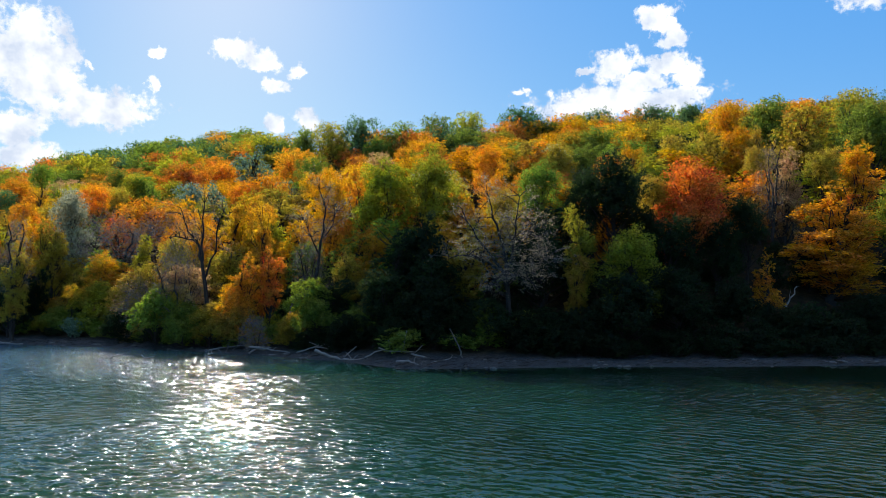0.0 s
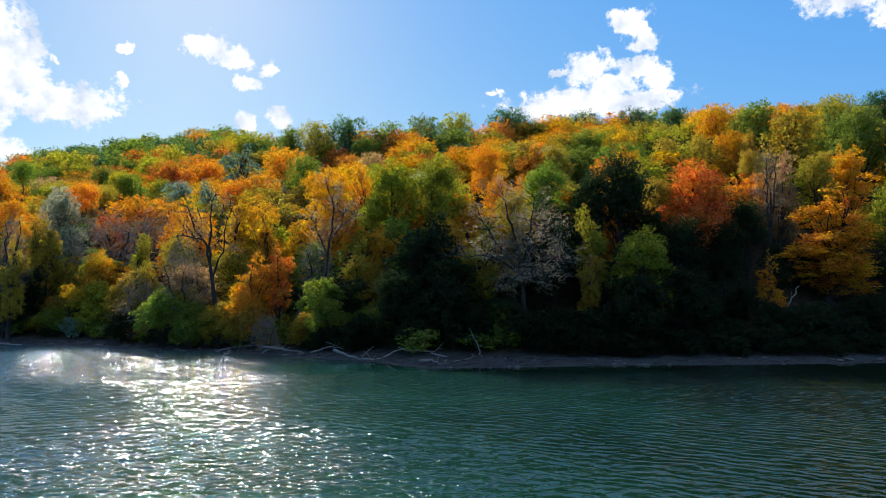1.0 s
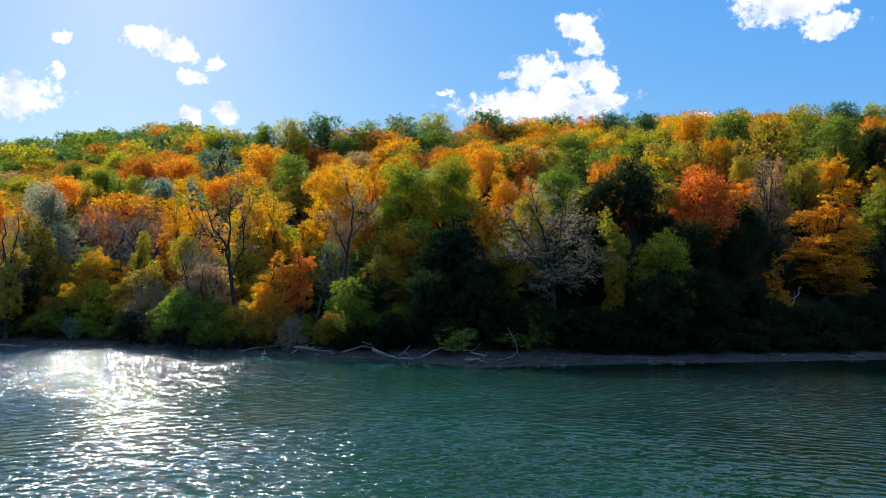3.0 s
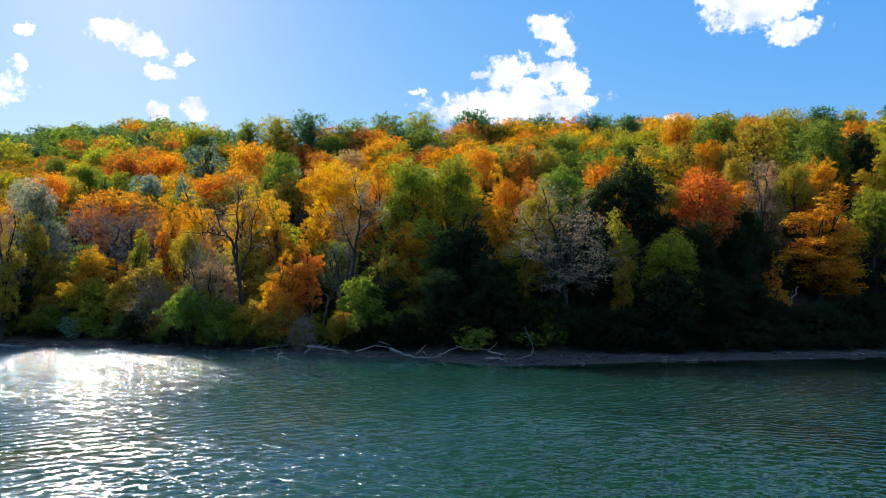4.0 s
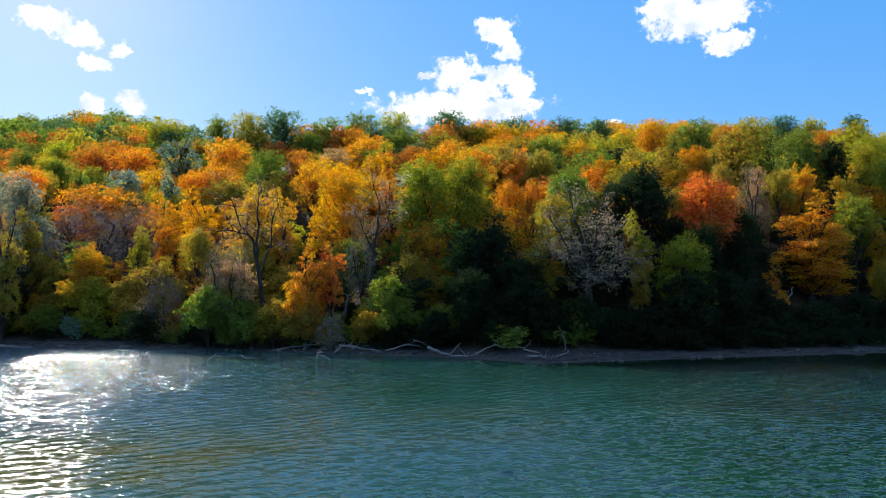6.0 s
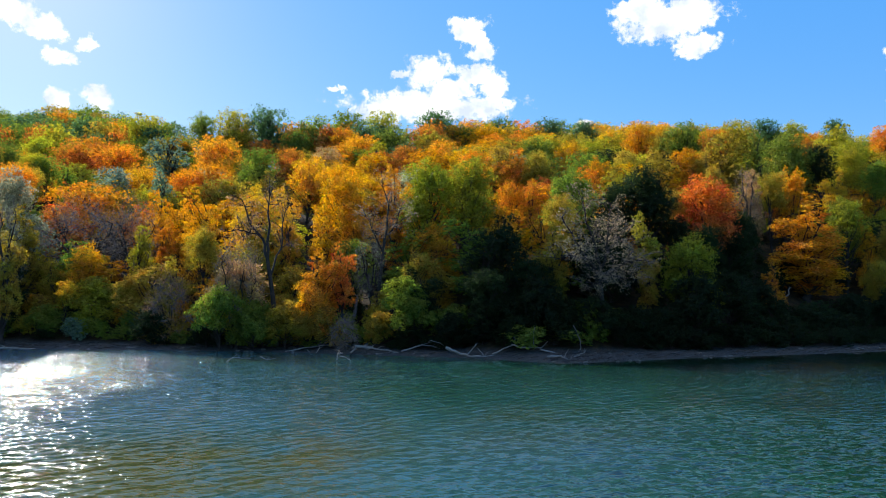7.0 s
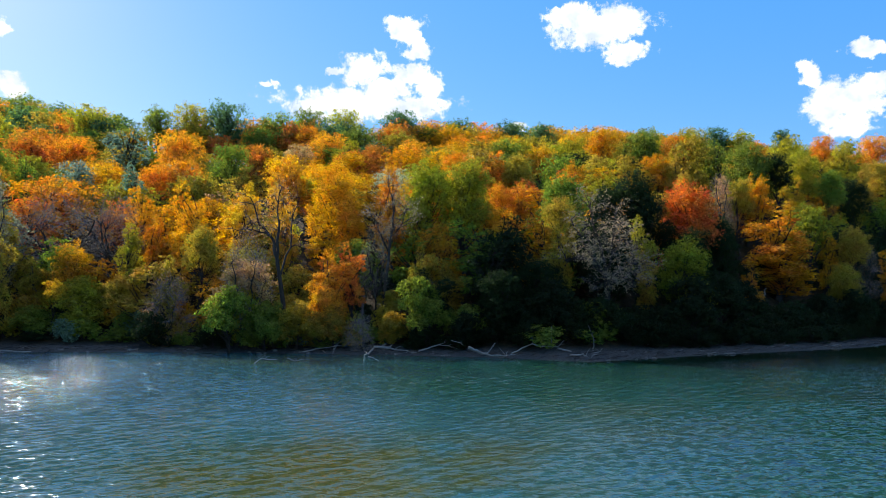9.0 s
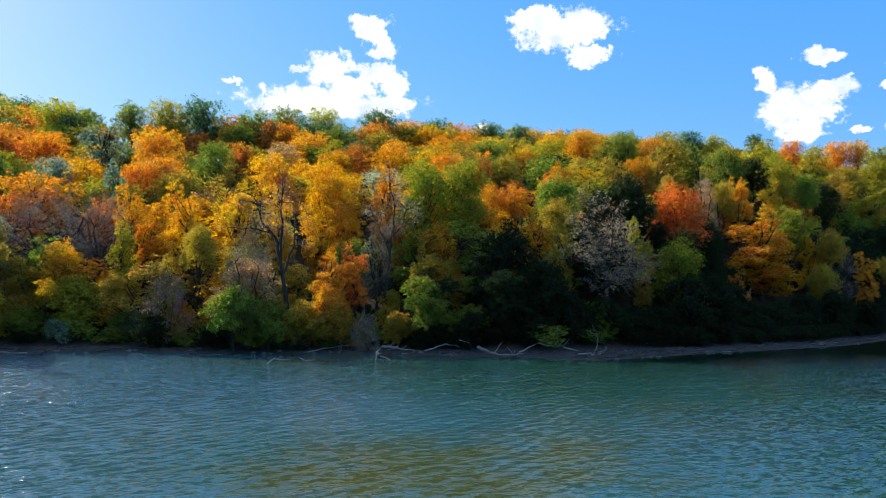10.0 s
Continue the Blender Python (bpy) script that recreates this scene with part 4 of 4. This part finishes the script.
def dead_tree(x, y, radius, leafy, tint, trunk, *limbs):
    """A dark, nearly bare tree: a bent trunk, crooked limbs that fork, and a haze of twigs."""
    rng = random.Random(int(x * 13 + y))
    thing = new("bare_tree")
    thing.location = (x, y, ground_z(x, y) - 0.2)
    verts, faces = [], []
    way = [Vector(p) for p in trunk]
    n = len(way) - 1
    tube(verts, faces, way, [radius * (1.25 if i == 0 else 1 - 0.45 * i / n) for i in range(n + 1)], 8)
    part("trunk", mesh_of("trunk", verts, faces, BARK), None, thing)
    tv, tf, ends = [], [], []
    for share, *points in limbs:
        verts, faces = [], []
        pts = [Vector(p) for p in points]
        fine = []
        for a, b in zip(pts[:-1], pts[1:]):
            fine.extend(bent(rng, a, b, 0.05, 3)[:-1])
        fine.append(pts[-1])
        m = len(fine) - 1
        tube(verts, faces, fine, [radius * share * (1 - 0.78 * i / m) for i in range(m + 1)], 6)
        for k in range(16):
            i = rng.randrange(m // 3, m + 1)
            out = Vector((rng.gauss(0, 1), rng.gauss(0, 0.8), rng.gauss(0.45, 0.6))).normalized()
            tip = fine[i] + out * rng.uniform(1.0, 3.0)
            branch = bent(rng, fine[i], tip, 0.1, 3)
            tube(verts, faces, branch, [0.055, 0.042, 0.03, 0.014], 4)
            for q in range(14):
                p = branch[rng.randrange(1, 4)]
                w = (out + Vector((rng.gauss(0, 0.8), rng.gauss(0, 0.8), rng.gauss(0, 0.7)))).normalized()
                e = p + w * rng.uniform(0.4, 1.3)
                side = w.orthogonal().normalized() * 0.013
                i0 = len(tv)
                tv.extend((p - side, p + side, e + side * 0.4, e - side * 0.4))
                tf.append((i0, i0 + 1, i0 + 2, i0 + 3))
                ends.append(e)
        part("limb", mesh_of("limb", verts, faces, BARK), None, thing)
    part("brushwood", mesh_of("brushwood", tv, tf, TWIG), None, thing)
    c = np.array([tuple(e) for e in ends])
    rs = np.random.RandomState(int(abs(x) * 10))
    crown = part("crown", leaf_mesh("crown", c, np.full(len(c), 0.35), leafy, 0.15, rs, np.tile(tuple(way[-1]), (len(c), 1))), None, thing)
    crown.color = (*COLOURS[tint], 1)
    return tagged(thing, "dark crooked tree with bare limbs and few dry leaves", "tree", "trees of the wood")


dead_tree(-30.6, 88.5, 0.36, 1200, "tan", ((0, 0, -0.3), (-0.3, 0, 4.0), (-0.9, 0.1, 8.0), (-1.5, 0.1, 11.6)),
          (0.62, (-1.5, 0.1, 11.4), (-2.0, 0.2, 13.6), (-3.6, 0.5, 15.4), (-4.7, 0.5, 18.6)),
          (0.55, (-1.4, 0.1, 11.2), (-1.3, -0.2, 14.6), (-1.5, 0.0, 17.0), (-1.0, 0.2, 20.2)),
          (0.40, (-1.0, 0.1, 9.0), (0.3, 0.3, 12.6), (0.4, 0.5, 16.0), (1.3, 0.6, 19.0)),
          (0.30, (-2.2, 0.3, 13.9), (-4.4, 0.0, 14.6), (-6.2, -0.3, 14.4)))
dead_tree(-17.6, 90.6, 0.28, 2200, "grey", ((0, 0, -0.3), (0.1, 0, 4.0), (0.6, 0.1, 8.0), (0.8, 0.1, 10.5)),
          (0.70, (0.8, 0.1, 10.3), (1.3, 0.2, 13.0), (1.4, 0.2, 16.2), (0.6, 0.2, 18.6)),
          (0.45, (0.7, 0.1, 9.6), (-0.4, 0.2, 12.0), (-1.6, 0.4, 14.4)),
          (0.40, (1.2, 0.2, 12.0), (2.5, 0.0, 13.6), (3.0, -0.2, 15.6)))
dead_tree(7.2, 75.3, 0.36, 9000, "grey", ((0, 0, -0.3), (0.2, 0, 3.0), (0.1, 0.1, 5.6), (-0.1, 0.1, 7.4)),
          (0.60, (-0.1, 0.1, 7.2), (-1.6, 0.2, 9.4), (-3.4, 0.1, 11.6), (-5.0, 0.3, 14.6)),
          (0.60, (-0.1, 0.1, 7.3), (-0.4, 0.5, 11.0), (-1.6, 0.6, 14.0), (-2.2, 0.6, 17.0)),
          (0.50, (0.0, 0.1, 7.0), (0.7, -0.2, 10.6), (1.0, -0.1, 13.6), (1.5, 0.0, 16.4)),
          (0.42, (-0.6, 0.1, 8.0), (-3.0, -0.6, 9.2), (-5.0, -0.9, 9.6), (-6.6, -1.0, 9.2)),
          (0.40, (0.1, 0.1, 6.6), (1.8, -0.8, 8.4), (3.4, -1.0, 9.2), (4.4, -1.0, 8.4)),
          (0.34, (0.1, 0.0, 6.0), (0.9, -1.2, 7.4), (2.2, -1.8, 7.0), (3.2, -2.0, 5.6)),
          (0.34, (0.1, 0.0, 5.8), (-0.8, -1.3, 7.2), (-1.6, -1.9, 7.0), (-2.0, -2.2, 6.0)),
          (0.34, (0.5, -0.1, 9.8), (2.2, 0.2, 11.6), (3.4, 0.3, 12.8)))


def pick(rng, chances):
    r = rng.random() * sum(chances.values())
    for k, c in chances.items():
        r -= c
        if r <= 0:
            return k
    return k


MIX_LEFT = {"orange": 22, "gold": 26, "rust": 9, "olive": 14, "green": 12, "lime": 10, "pale": 4, "tan": 4}
MIX_RIDGE = {"green": 30, "deep": 16, "lime": 10, "orange": 18, "rust": 16, "olive": 12}
MIX_CREST = {"green": 40, "deep": 38, "olive": 12, "lime": 5, "orange": 5}
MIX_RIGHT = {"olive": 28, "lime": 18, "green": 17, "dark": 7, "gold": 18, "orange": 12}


def mix_at(x, d):
    if x > 25 and d < 200:
        return MIX_RIGHT
    if d > 180:
        return MIX_CREST
    return MIX_RIDGE if d > 115 else MIX_LEFT


def in_view(x, y):
    """Whether the wedge of land that the path looks over holds the place."""
    return x > -0.72 * y - 8 and x + 50 < 1.75 * y + 12


def fill_wood():
    """The rest of the wood, between the trees above."""
    rng = random.Random(11)
    step, d = 8.0, 9.0
    while d < 150:
        step = 6.5 if d < 26 else 8.0 + 5.0 * min(1, d / 110)
        x = -150.0
        while x < 230:
            px, pd = x + rng.uniform(-0.35, 0.35) * step, d + rng.uniform(-0.35, 0.35) * step
            x += step
            py = shore(px) + pd
            if not in_view(px, py) or any((px - a) ** 2 + ((py - b) * 0.8) ** 2 < (0.22 * (w + step)) ** 2 for a, b, w in PLANTED):
                continue
            if pd < 24 and 38 < px < 66:
                continue
            shape = pick(rng, {"round": 6, "tall": 4} if pd < 60 else {"broad": 7, "round": 3})
            colour = pick(rng, mix_at(px, pd))
            # low trees east of here are near-black, shade put into their colour
            if pd < 22:
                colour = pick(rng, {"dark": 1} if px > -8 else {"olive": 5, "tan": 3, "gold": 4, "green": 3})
            h = rng.uniform(10.5, 14.5) if pd > 22 else rng.uniform(8, 11) if px < -8 else rng.uniform(11, 14)
            grow(shape, colour, px, py, h, max(7.5, step) * rng.uniform(0.9, 1.2), 1)
        d += step * 0.95


BEACH_X, BEACH_W = (-60, -46, -42, -24, -20, 8, 15, 60, 90), (6.0, 6.0, 2.4, 2.4, 6.5, 6.5, 3.6, 3.6, 5.0)


def fill_bank():
    """Undergrowth along the foot of the bank and between the front trees."""
    rng = random.Random(5)
    for near, far, gap, low, high in ((0.3, 2.2, 2.8, 1.6, 3.4), (2.5, 5.0, 3.4, 2.6, 4.8), (5.0, 9.0, 4.0, 3.0, 5.5), (11.0, 17.0, 6.0, 3.5, 6.0), (18.0, 24.0, 6.5, 4.0, 6.0)):
        x = -95.0
        while x < 125:
            px, pd = x + rng.uniform(-1, 1), rng.uniform(near, far)
            x += gap * rng.uniform(0.85, 1.25)
            py = shore(px) + pd + float(np.interp(px, BEACH_X, BEACH_W)) + 1.0
            if in_view(px, py) and (near < 18 or -20 < px < 65):
                # eastern undergrowth takes the near-black colour in place of deep shade
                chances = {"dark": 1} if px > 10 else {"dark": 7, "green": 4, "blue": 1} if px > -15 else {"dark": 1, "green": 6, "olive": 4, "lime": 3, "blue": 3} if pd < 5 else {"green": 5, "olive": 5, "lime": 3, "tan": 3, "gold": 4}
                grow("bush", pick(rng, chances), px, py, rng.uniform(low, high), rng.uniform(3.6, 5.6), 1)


def far_wood():
    """The crest and what lies behind it, too many to count."""
    rng = random.Random(23)
    groups = {}
    d = 140.0
    while d < 330:
        step = 13 + (d - 150) * 0.02
        x = -380.0
        while x < 520:
            px, pd = x + rng.uniform(-0.4, 0.4) * step, d + rng.uniform(-0.4, 0.4) * step
            x += step
            py = shore(px) + pd
            crest = 20 + np.interp(px, (-400, -235, -156, -110, -40, 60, 130, 400), (90, 160, 265, 262, 140, 140, 170, 260))
            if pd < crest and in_view(px, py) and not any(abs(px - a) < 0.25 * w and abs(py - b) < 0.3 * w for a, b, w in PLANTED):
                groups.setdefault(pick(rng, mix_at(px, pd)), []).append((px, py, rng.uniform(13, 18), step * rng.uniform(0.95, 1.3), rng.uniform(0, 6.28)))
        d += step
    for colour, spots in groups.items():
        sets = [np.array([v.co for v in stock("broad", 2, i)[1].vertices]) for i in range(3)]
        blocks = []
        for i, (px, py, h, w, a) in enumerate(spots):
            v = sets[i % 3] * np.array((w / 12, w / 12, h / 13))
            c, s = math.cos(a), math.sin(a)
            blocks.append(np.stack((v[:, 0] * c - v[:, 1] * s + px, v[:, 0] * s + v[:, 1] * c + py, v[:, 2] + ground_z(px, py)), 1))
        co = np.concatenate(blocks)
        count = len(co) // 3
        data = bpy.data.meshes.new("far_wood")
        data.vertices.add(len(co))
        data.vertices.foreach_set("co", co.reshape(-1).astype(np.float32))
        data.loops.add(len(co))
        data.loops.foreach_set("vertex_index", np.arange(len(co), dtype=np.int32))
        data.polygons.add(count)
        data.polygons.foreach_set("loop_start", np.arange(0, len(co), 3, dtype=np.int32))
        data.update(calc_edges=True)
        data.materials.append(LEAF)
        ob = new("far_wood", data)
        ob.color = (*COLOURS[colour], 1)
        tagged(ob, f"distant treetops with {WORDS[colour]} leaves along the ridge", "wood", kind="stuff")


fill_wood()
fill_bank()
far_wood()


# ---- the shore ----
def driftwood(radius, *points):
    """A bleached, weathered branch or trunk washed up on the beach."""
    rng = random.Random(int(points[0][0] * 10) + int(radius * 100))
    radius *= 0.48
    pts = [Vector(p) for p in points]
    foot = Vector((pts[0].x, pts[0].y, ground_z(pts[0].x, pts[0].y)))
    fine = []
    for a, b in zip(pts[:-1], pts[1:]):
        for k in range(4):
            p = a.lerp(b, k / 4)
            j = radius * 0.5
            fine.append(p + Vector((rng.uniform(-j, j), rng.uniform(-j, j), rng.uniform(-j, j))) - foot)
    fine.append(pts[-1] - foot)
    n = len(fine) - 1
    verts, faces = [], []
    tube(verts, faces, fine, [radius * (1.05 - 0.7 * i / n) * rng.uniform(0.85, 1.15) for i in range(n + 1)], 8)
    faces.append(tuple(range(7, -1, -1)))
    faces.append(tuple(range(len(verts) - 8, len(verts))))
    thing = new("driftwood_log")
    thing.location = foot
    part("stem", mesh_of("stem", verts, faces, DRIFT), None, thing)
    for k in range(rng.randint(1, 3)):
        i = rng.randrange(n // 2, n)
        way = Vector((rng.gauss(0, 1), rng.gauss(0, 0.6), rng.uniform(0.1, 1.0))).normalized()
        length = min(2.2, radius * rng.uniform(4, 9))
        tv, tf = [], []
        tube(tv, tf, bent(rng, fine[i], fine[i] + way * length, 0.1, 3), [radius * 0.4, radius * 0.3, radius * 0.2, radius * 0.08], 5)
        part("branch", mesh_of("branch", tv, tf, DRIFT), None, thing)
    return tagged(thing, "bleached grey driftwood log stranded on the gravel shore", "driftwood", "driftwood on the shore")


driftwood(0.15, (-36.6, 73.2, -0.25), (-35.6, 73.6, 0.35), (-33.9, 74.0, 0.20))
driftwood(0.13, (-32.9, 73.6, 0.40), (-32.3, 73.2, 0.05), (-31.4, 73.2, 0.25))
driftwood(0.22, (-29.8, 84.4, 0.03), (-27.9, 84.3, 0.45), (-24.7, 84.3, 0.77))
driftwood(0.20, (-28.7, 83.6, -0.46), (-26.8, 83.9, -0.31), (-24.6, 84.3, -0.24))
driftwood(0.12, (-27.9, 84.1, -0.60), (-26.2, 83.4, 0.15), (-25.2, 84.3, 0.87))
driftwood(0.09, (-26.5, 81.9, -0.12), (-26.1, 81.9, 0.65), (-26.0, 82.0, 1.30))
driftwood(0.10, (-27.5, 82.3, 0.40), (-26.8, 82.7, -0.27), (-25.6, 83.1, -0.70))
driftwood(0.22, (-25.4, 72.4, -0.14), (-25.2, 72.4, 0.61), (-24.7, 72.6, 0.71))
driftwood(0.16, (-25.2, 71.3, 0.44), (-24.5, 71.6, 0.30), (-23.7, 71.2, -0.24))
driftwood(0.25, (-22.8, 79.3, 0.11), (-22.1, 79.8, 0.74), (-21.4, 79.1, 0.99), (-20.2, 79.4, 0.83))
driftwood(0.30, (-22.5, 78.2, 1.01), (-20.5, 78.5, 0.70), (-17.9, 79.1, 0.25))
driftwood(0.24, (-20.2, 77.9, 0.02), (-18.6, 78.5, 0.11), (-17.0, 78.1, 0.20))
driftwood(0.20, (-17.1, 78.5, 0.25), (-15.1, 78.0, 0.93), (-13.3, 78.7, 1.35))
driftwood(0.14, (-14.9, 77.7, 1.10), (-13.5, 77.6, 0.87), (-12.4, 77.9, 0.51))
driftwood(0.36, (-13.6, 71.8, 1.08), (-12.4, 71.9, 0.56), (-11.2, 71.9, 0.16), (-9.6, 71.1, 0.11), (-7.9, 71.2, 0.26))
driftwood(0.18, (-10.7, 73.2, 0.25), (-10.2, 73.4, 0.74), (-9.4, 73.8, 1.37))
driftwood(0.20, (-8.3, 72.0, 0.25), (-7.2, 71.3, 0.92), (-5.6, 71.8, 1.39), (-5.8, 71.7, 2.23))
driftwood(0.14, (-6.7, 70.2, 1.50), (-5.9, 70.1, 1.17), (-5.2, 70.3, 1.16))
driftwood(0.13, (-4.1, 70.2, 1.12), (-4.0, 70.5, 2.07), (-3.8, 70.7, 3.34))
driftwood(0.07, (-3.0, 72.2, 1.84), (-3.5, 72.5, 2.37), (-3.7, 71.9, 2.50))
driftwood(0.06, (-2.6, 73.0, 2.06), (-2.2, 73.1, 2.59), (-2.1, 72.9, 2.85))
driftwood(0.16, (-5.6, 70.1, 1.15), (-4.0, 70.5, 1.05), (-2.9, 70.9, 0.97), (-2.1, 70.8, 1.72))
driftwood(0.17, (1.8, 70.9, 0.28), (1.9, 70.7, 1.06), (1.5, 70.2, 2.04), (0.7, 70.1, 3.49))
driftwood(0.24, (-4.5, 65.9, 0.43), (-3.3, 65.3, 0.57), (-2.4, 65.6, 0.13), (-1.8, 65.5, -0.43))
driftwood(0.14, (-3.3, 66.6, 0.38), (-2.7, 66.2, -0.06), (-2.2, 67.2, -0.50))
driftwood(0.12, (-3.8, 66.5, 0.21), (-3.5, 66.5, -0.16), (-3.6, 66.7, -0.27))
driftwood(0.16, (-2.1, 67.6, 0.25), (-1.2, 66.9, 0.23), (-0.3, 66.8, 0.45))
driftwood(0.20, (-3.3, 70.2, 0.87), (-0.9, 69.8, 0.30), (1.5, 70.0, 0.43), (3.6, 70.4, 0.51))
driftwood(0.28, (4.3, 71.3, 0.43), (5.8, 70.9, 0.32), (7.2, 70.7, 0.36))
driftwood(0.12, (-0.3, 68.6, 0.25), (0.8, 67.9, 0.60), (1.0, 67.8, 0.97))
driftwood(0.20, (11.0, 72.9, 0.78), (11.8, 72.8, 0.70), (12.5, 72.6, 0.54))
driftwood(0.10, (-23.5, 84.9, 0.74), (-22.0, 84.7, 1.06), (-21.0, 85.5, 1.11))
# pale log added in place of a sunlit strip of sand
driftwood(0.34, (-66.5, 95.6, 0.25), (-62.0, 94.6, 0.30), (-58.6, 93.9, 0.22))
driftwood(0.08, (-14.7, 74.3, 1.75), (-13.8, 73.7, 1.49), (-13.1, 74.6, 1.15))


def snag(x, y, height, radius, lean, material=None):
    """A broken dead trunk that still stands."""
    rng = random.Random(int(x * 7))
    verts, faces = [], []
    stem = bent(rng, Vector((0, 0, -0.3)), Vector((lean, 0, height)), 0, 6)
    tube(verts, faces, stem, [radius * (1.3 if i == 0 else 1.05 - 0.5 * i / 6) for i in range(7)], 9)
    faces.append(tuple(range(len(verts) - 9, len(verts))))
    thing = new("dead_trunk")
    thing.location = (x, y, ground_z(x, y))
    part("trunk", mesh_of("trunk", verts, faces, material or DRIFT), None, thing)
    for k in range(3):
        i = rng.randrange(3, 7)
        tv, tf = [], []
        way = Vector((rng.gauss(0, 1), rng.gauss(0, 0.5), rng.uniform(0.2, 0.9))).normalized()
        tube(tv, tf, bent(rng, stem[i], stem[i] + way * rng.uniform(0.6, 1.4), 0.05, 3), [radius * 0.3, radius * 0.25, radius * 0.18, radius * 0.05], 5)
        part("branch", mesh_of("branch", tv, tf, material or DRIFT), None, thing)
    tagged(thing, "broken grey dead trunk standing among shore shrubs", "dead tree", "dead trunks by the shore")


snag(-20.9, 90.6, 4.2, 0.30, 0.7, GREY_BARK)
snag(43.0, 84.3, 2.6, 0.12, 1.6)
snag(50.3, 80.6, 1.0, 0.10, 2.2)


def stones():
    """Single stones along the beach."""
    rng = random.Random(31)
    shapes = []
    for k in range(4):
        bm = bmesh.new()
        bmesh.ops.create_icosphere(bm, subdivisions=2, radius=1)
        for v in bm.verts:
            v.co *= 1 + 0.35 * noise.noise(v.co * 1.1 + Vector((k * 7, 0, 0)))
            v.co.z *= 0.6
        data = bpy.data.meshes.new("stone")
        bm.to_mesh(data)
        bm.free()
        data.shade_smooth()
        data.materials.append(STONE)
        shapes.append(data)
    for k in range(90):
        x = rng.uniform(-70, 75)
        y = shore(x) + abs(rng.gauss(0, 1)) * 2.6 - 0.4
        s = rng.uniform(0.10, 0.30) * (1.6 if rng.random() < 0.12 else 1)
        ob = new("stone", shapes[rng.randrange(4)])
        ob.matrix_world = pose(x, y, ground_z(x, y) + s * 0.2, 0, 0, rng.uniform(0, 360)) @ Matrix.Diagonal((s * rng.uniform(0.8, 1.5), s, s * rng.uniform(0.7, 1.1), 1))
        tagged(ob, "rounded grey stone lying on the gravel shore", "stone", "stones on the shore")


def wrack():
    """Small sticks and fallen twigs strewn along the beach."""
    rng = random.Random(41)
    verts, faces = [], []
    for k in range(900):
        x = rng.uniform(-75, 85)
        y = shore(x) + rng.choice((1.2, 3.0, 5.5)) + rng.gauss(0, 0.7)
        z = ground_z(x, y) + 0.04
        a = rng.gauss(0, 0.6)
        ln = rng.uniform(0.3, 1.6)
        p = Vector((x, y, z))
        q = p + Vector((math.cos(a) * ln, math.sin(a) * ln, rng.uniform(0, 0.25)))
        r = rng.uniform(0.015, 0.05)
        tube(verts, faces, bent(rng, p, q, 0.05, 2), [r, r * 0.8, r * 0.4], 4)
    ob = new("beach_debris", mesh_of("beach_debris", verts, faces, BARK))
    tagged(ob, "washed-up sticks and twigs strewn over grey gravel", "debris", kind="stuff")


stones()
wrack()
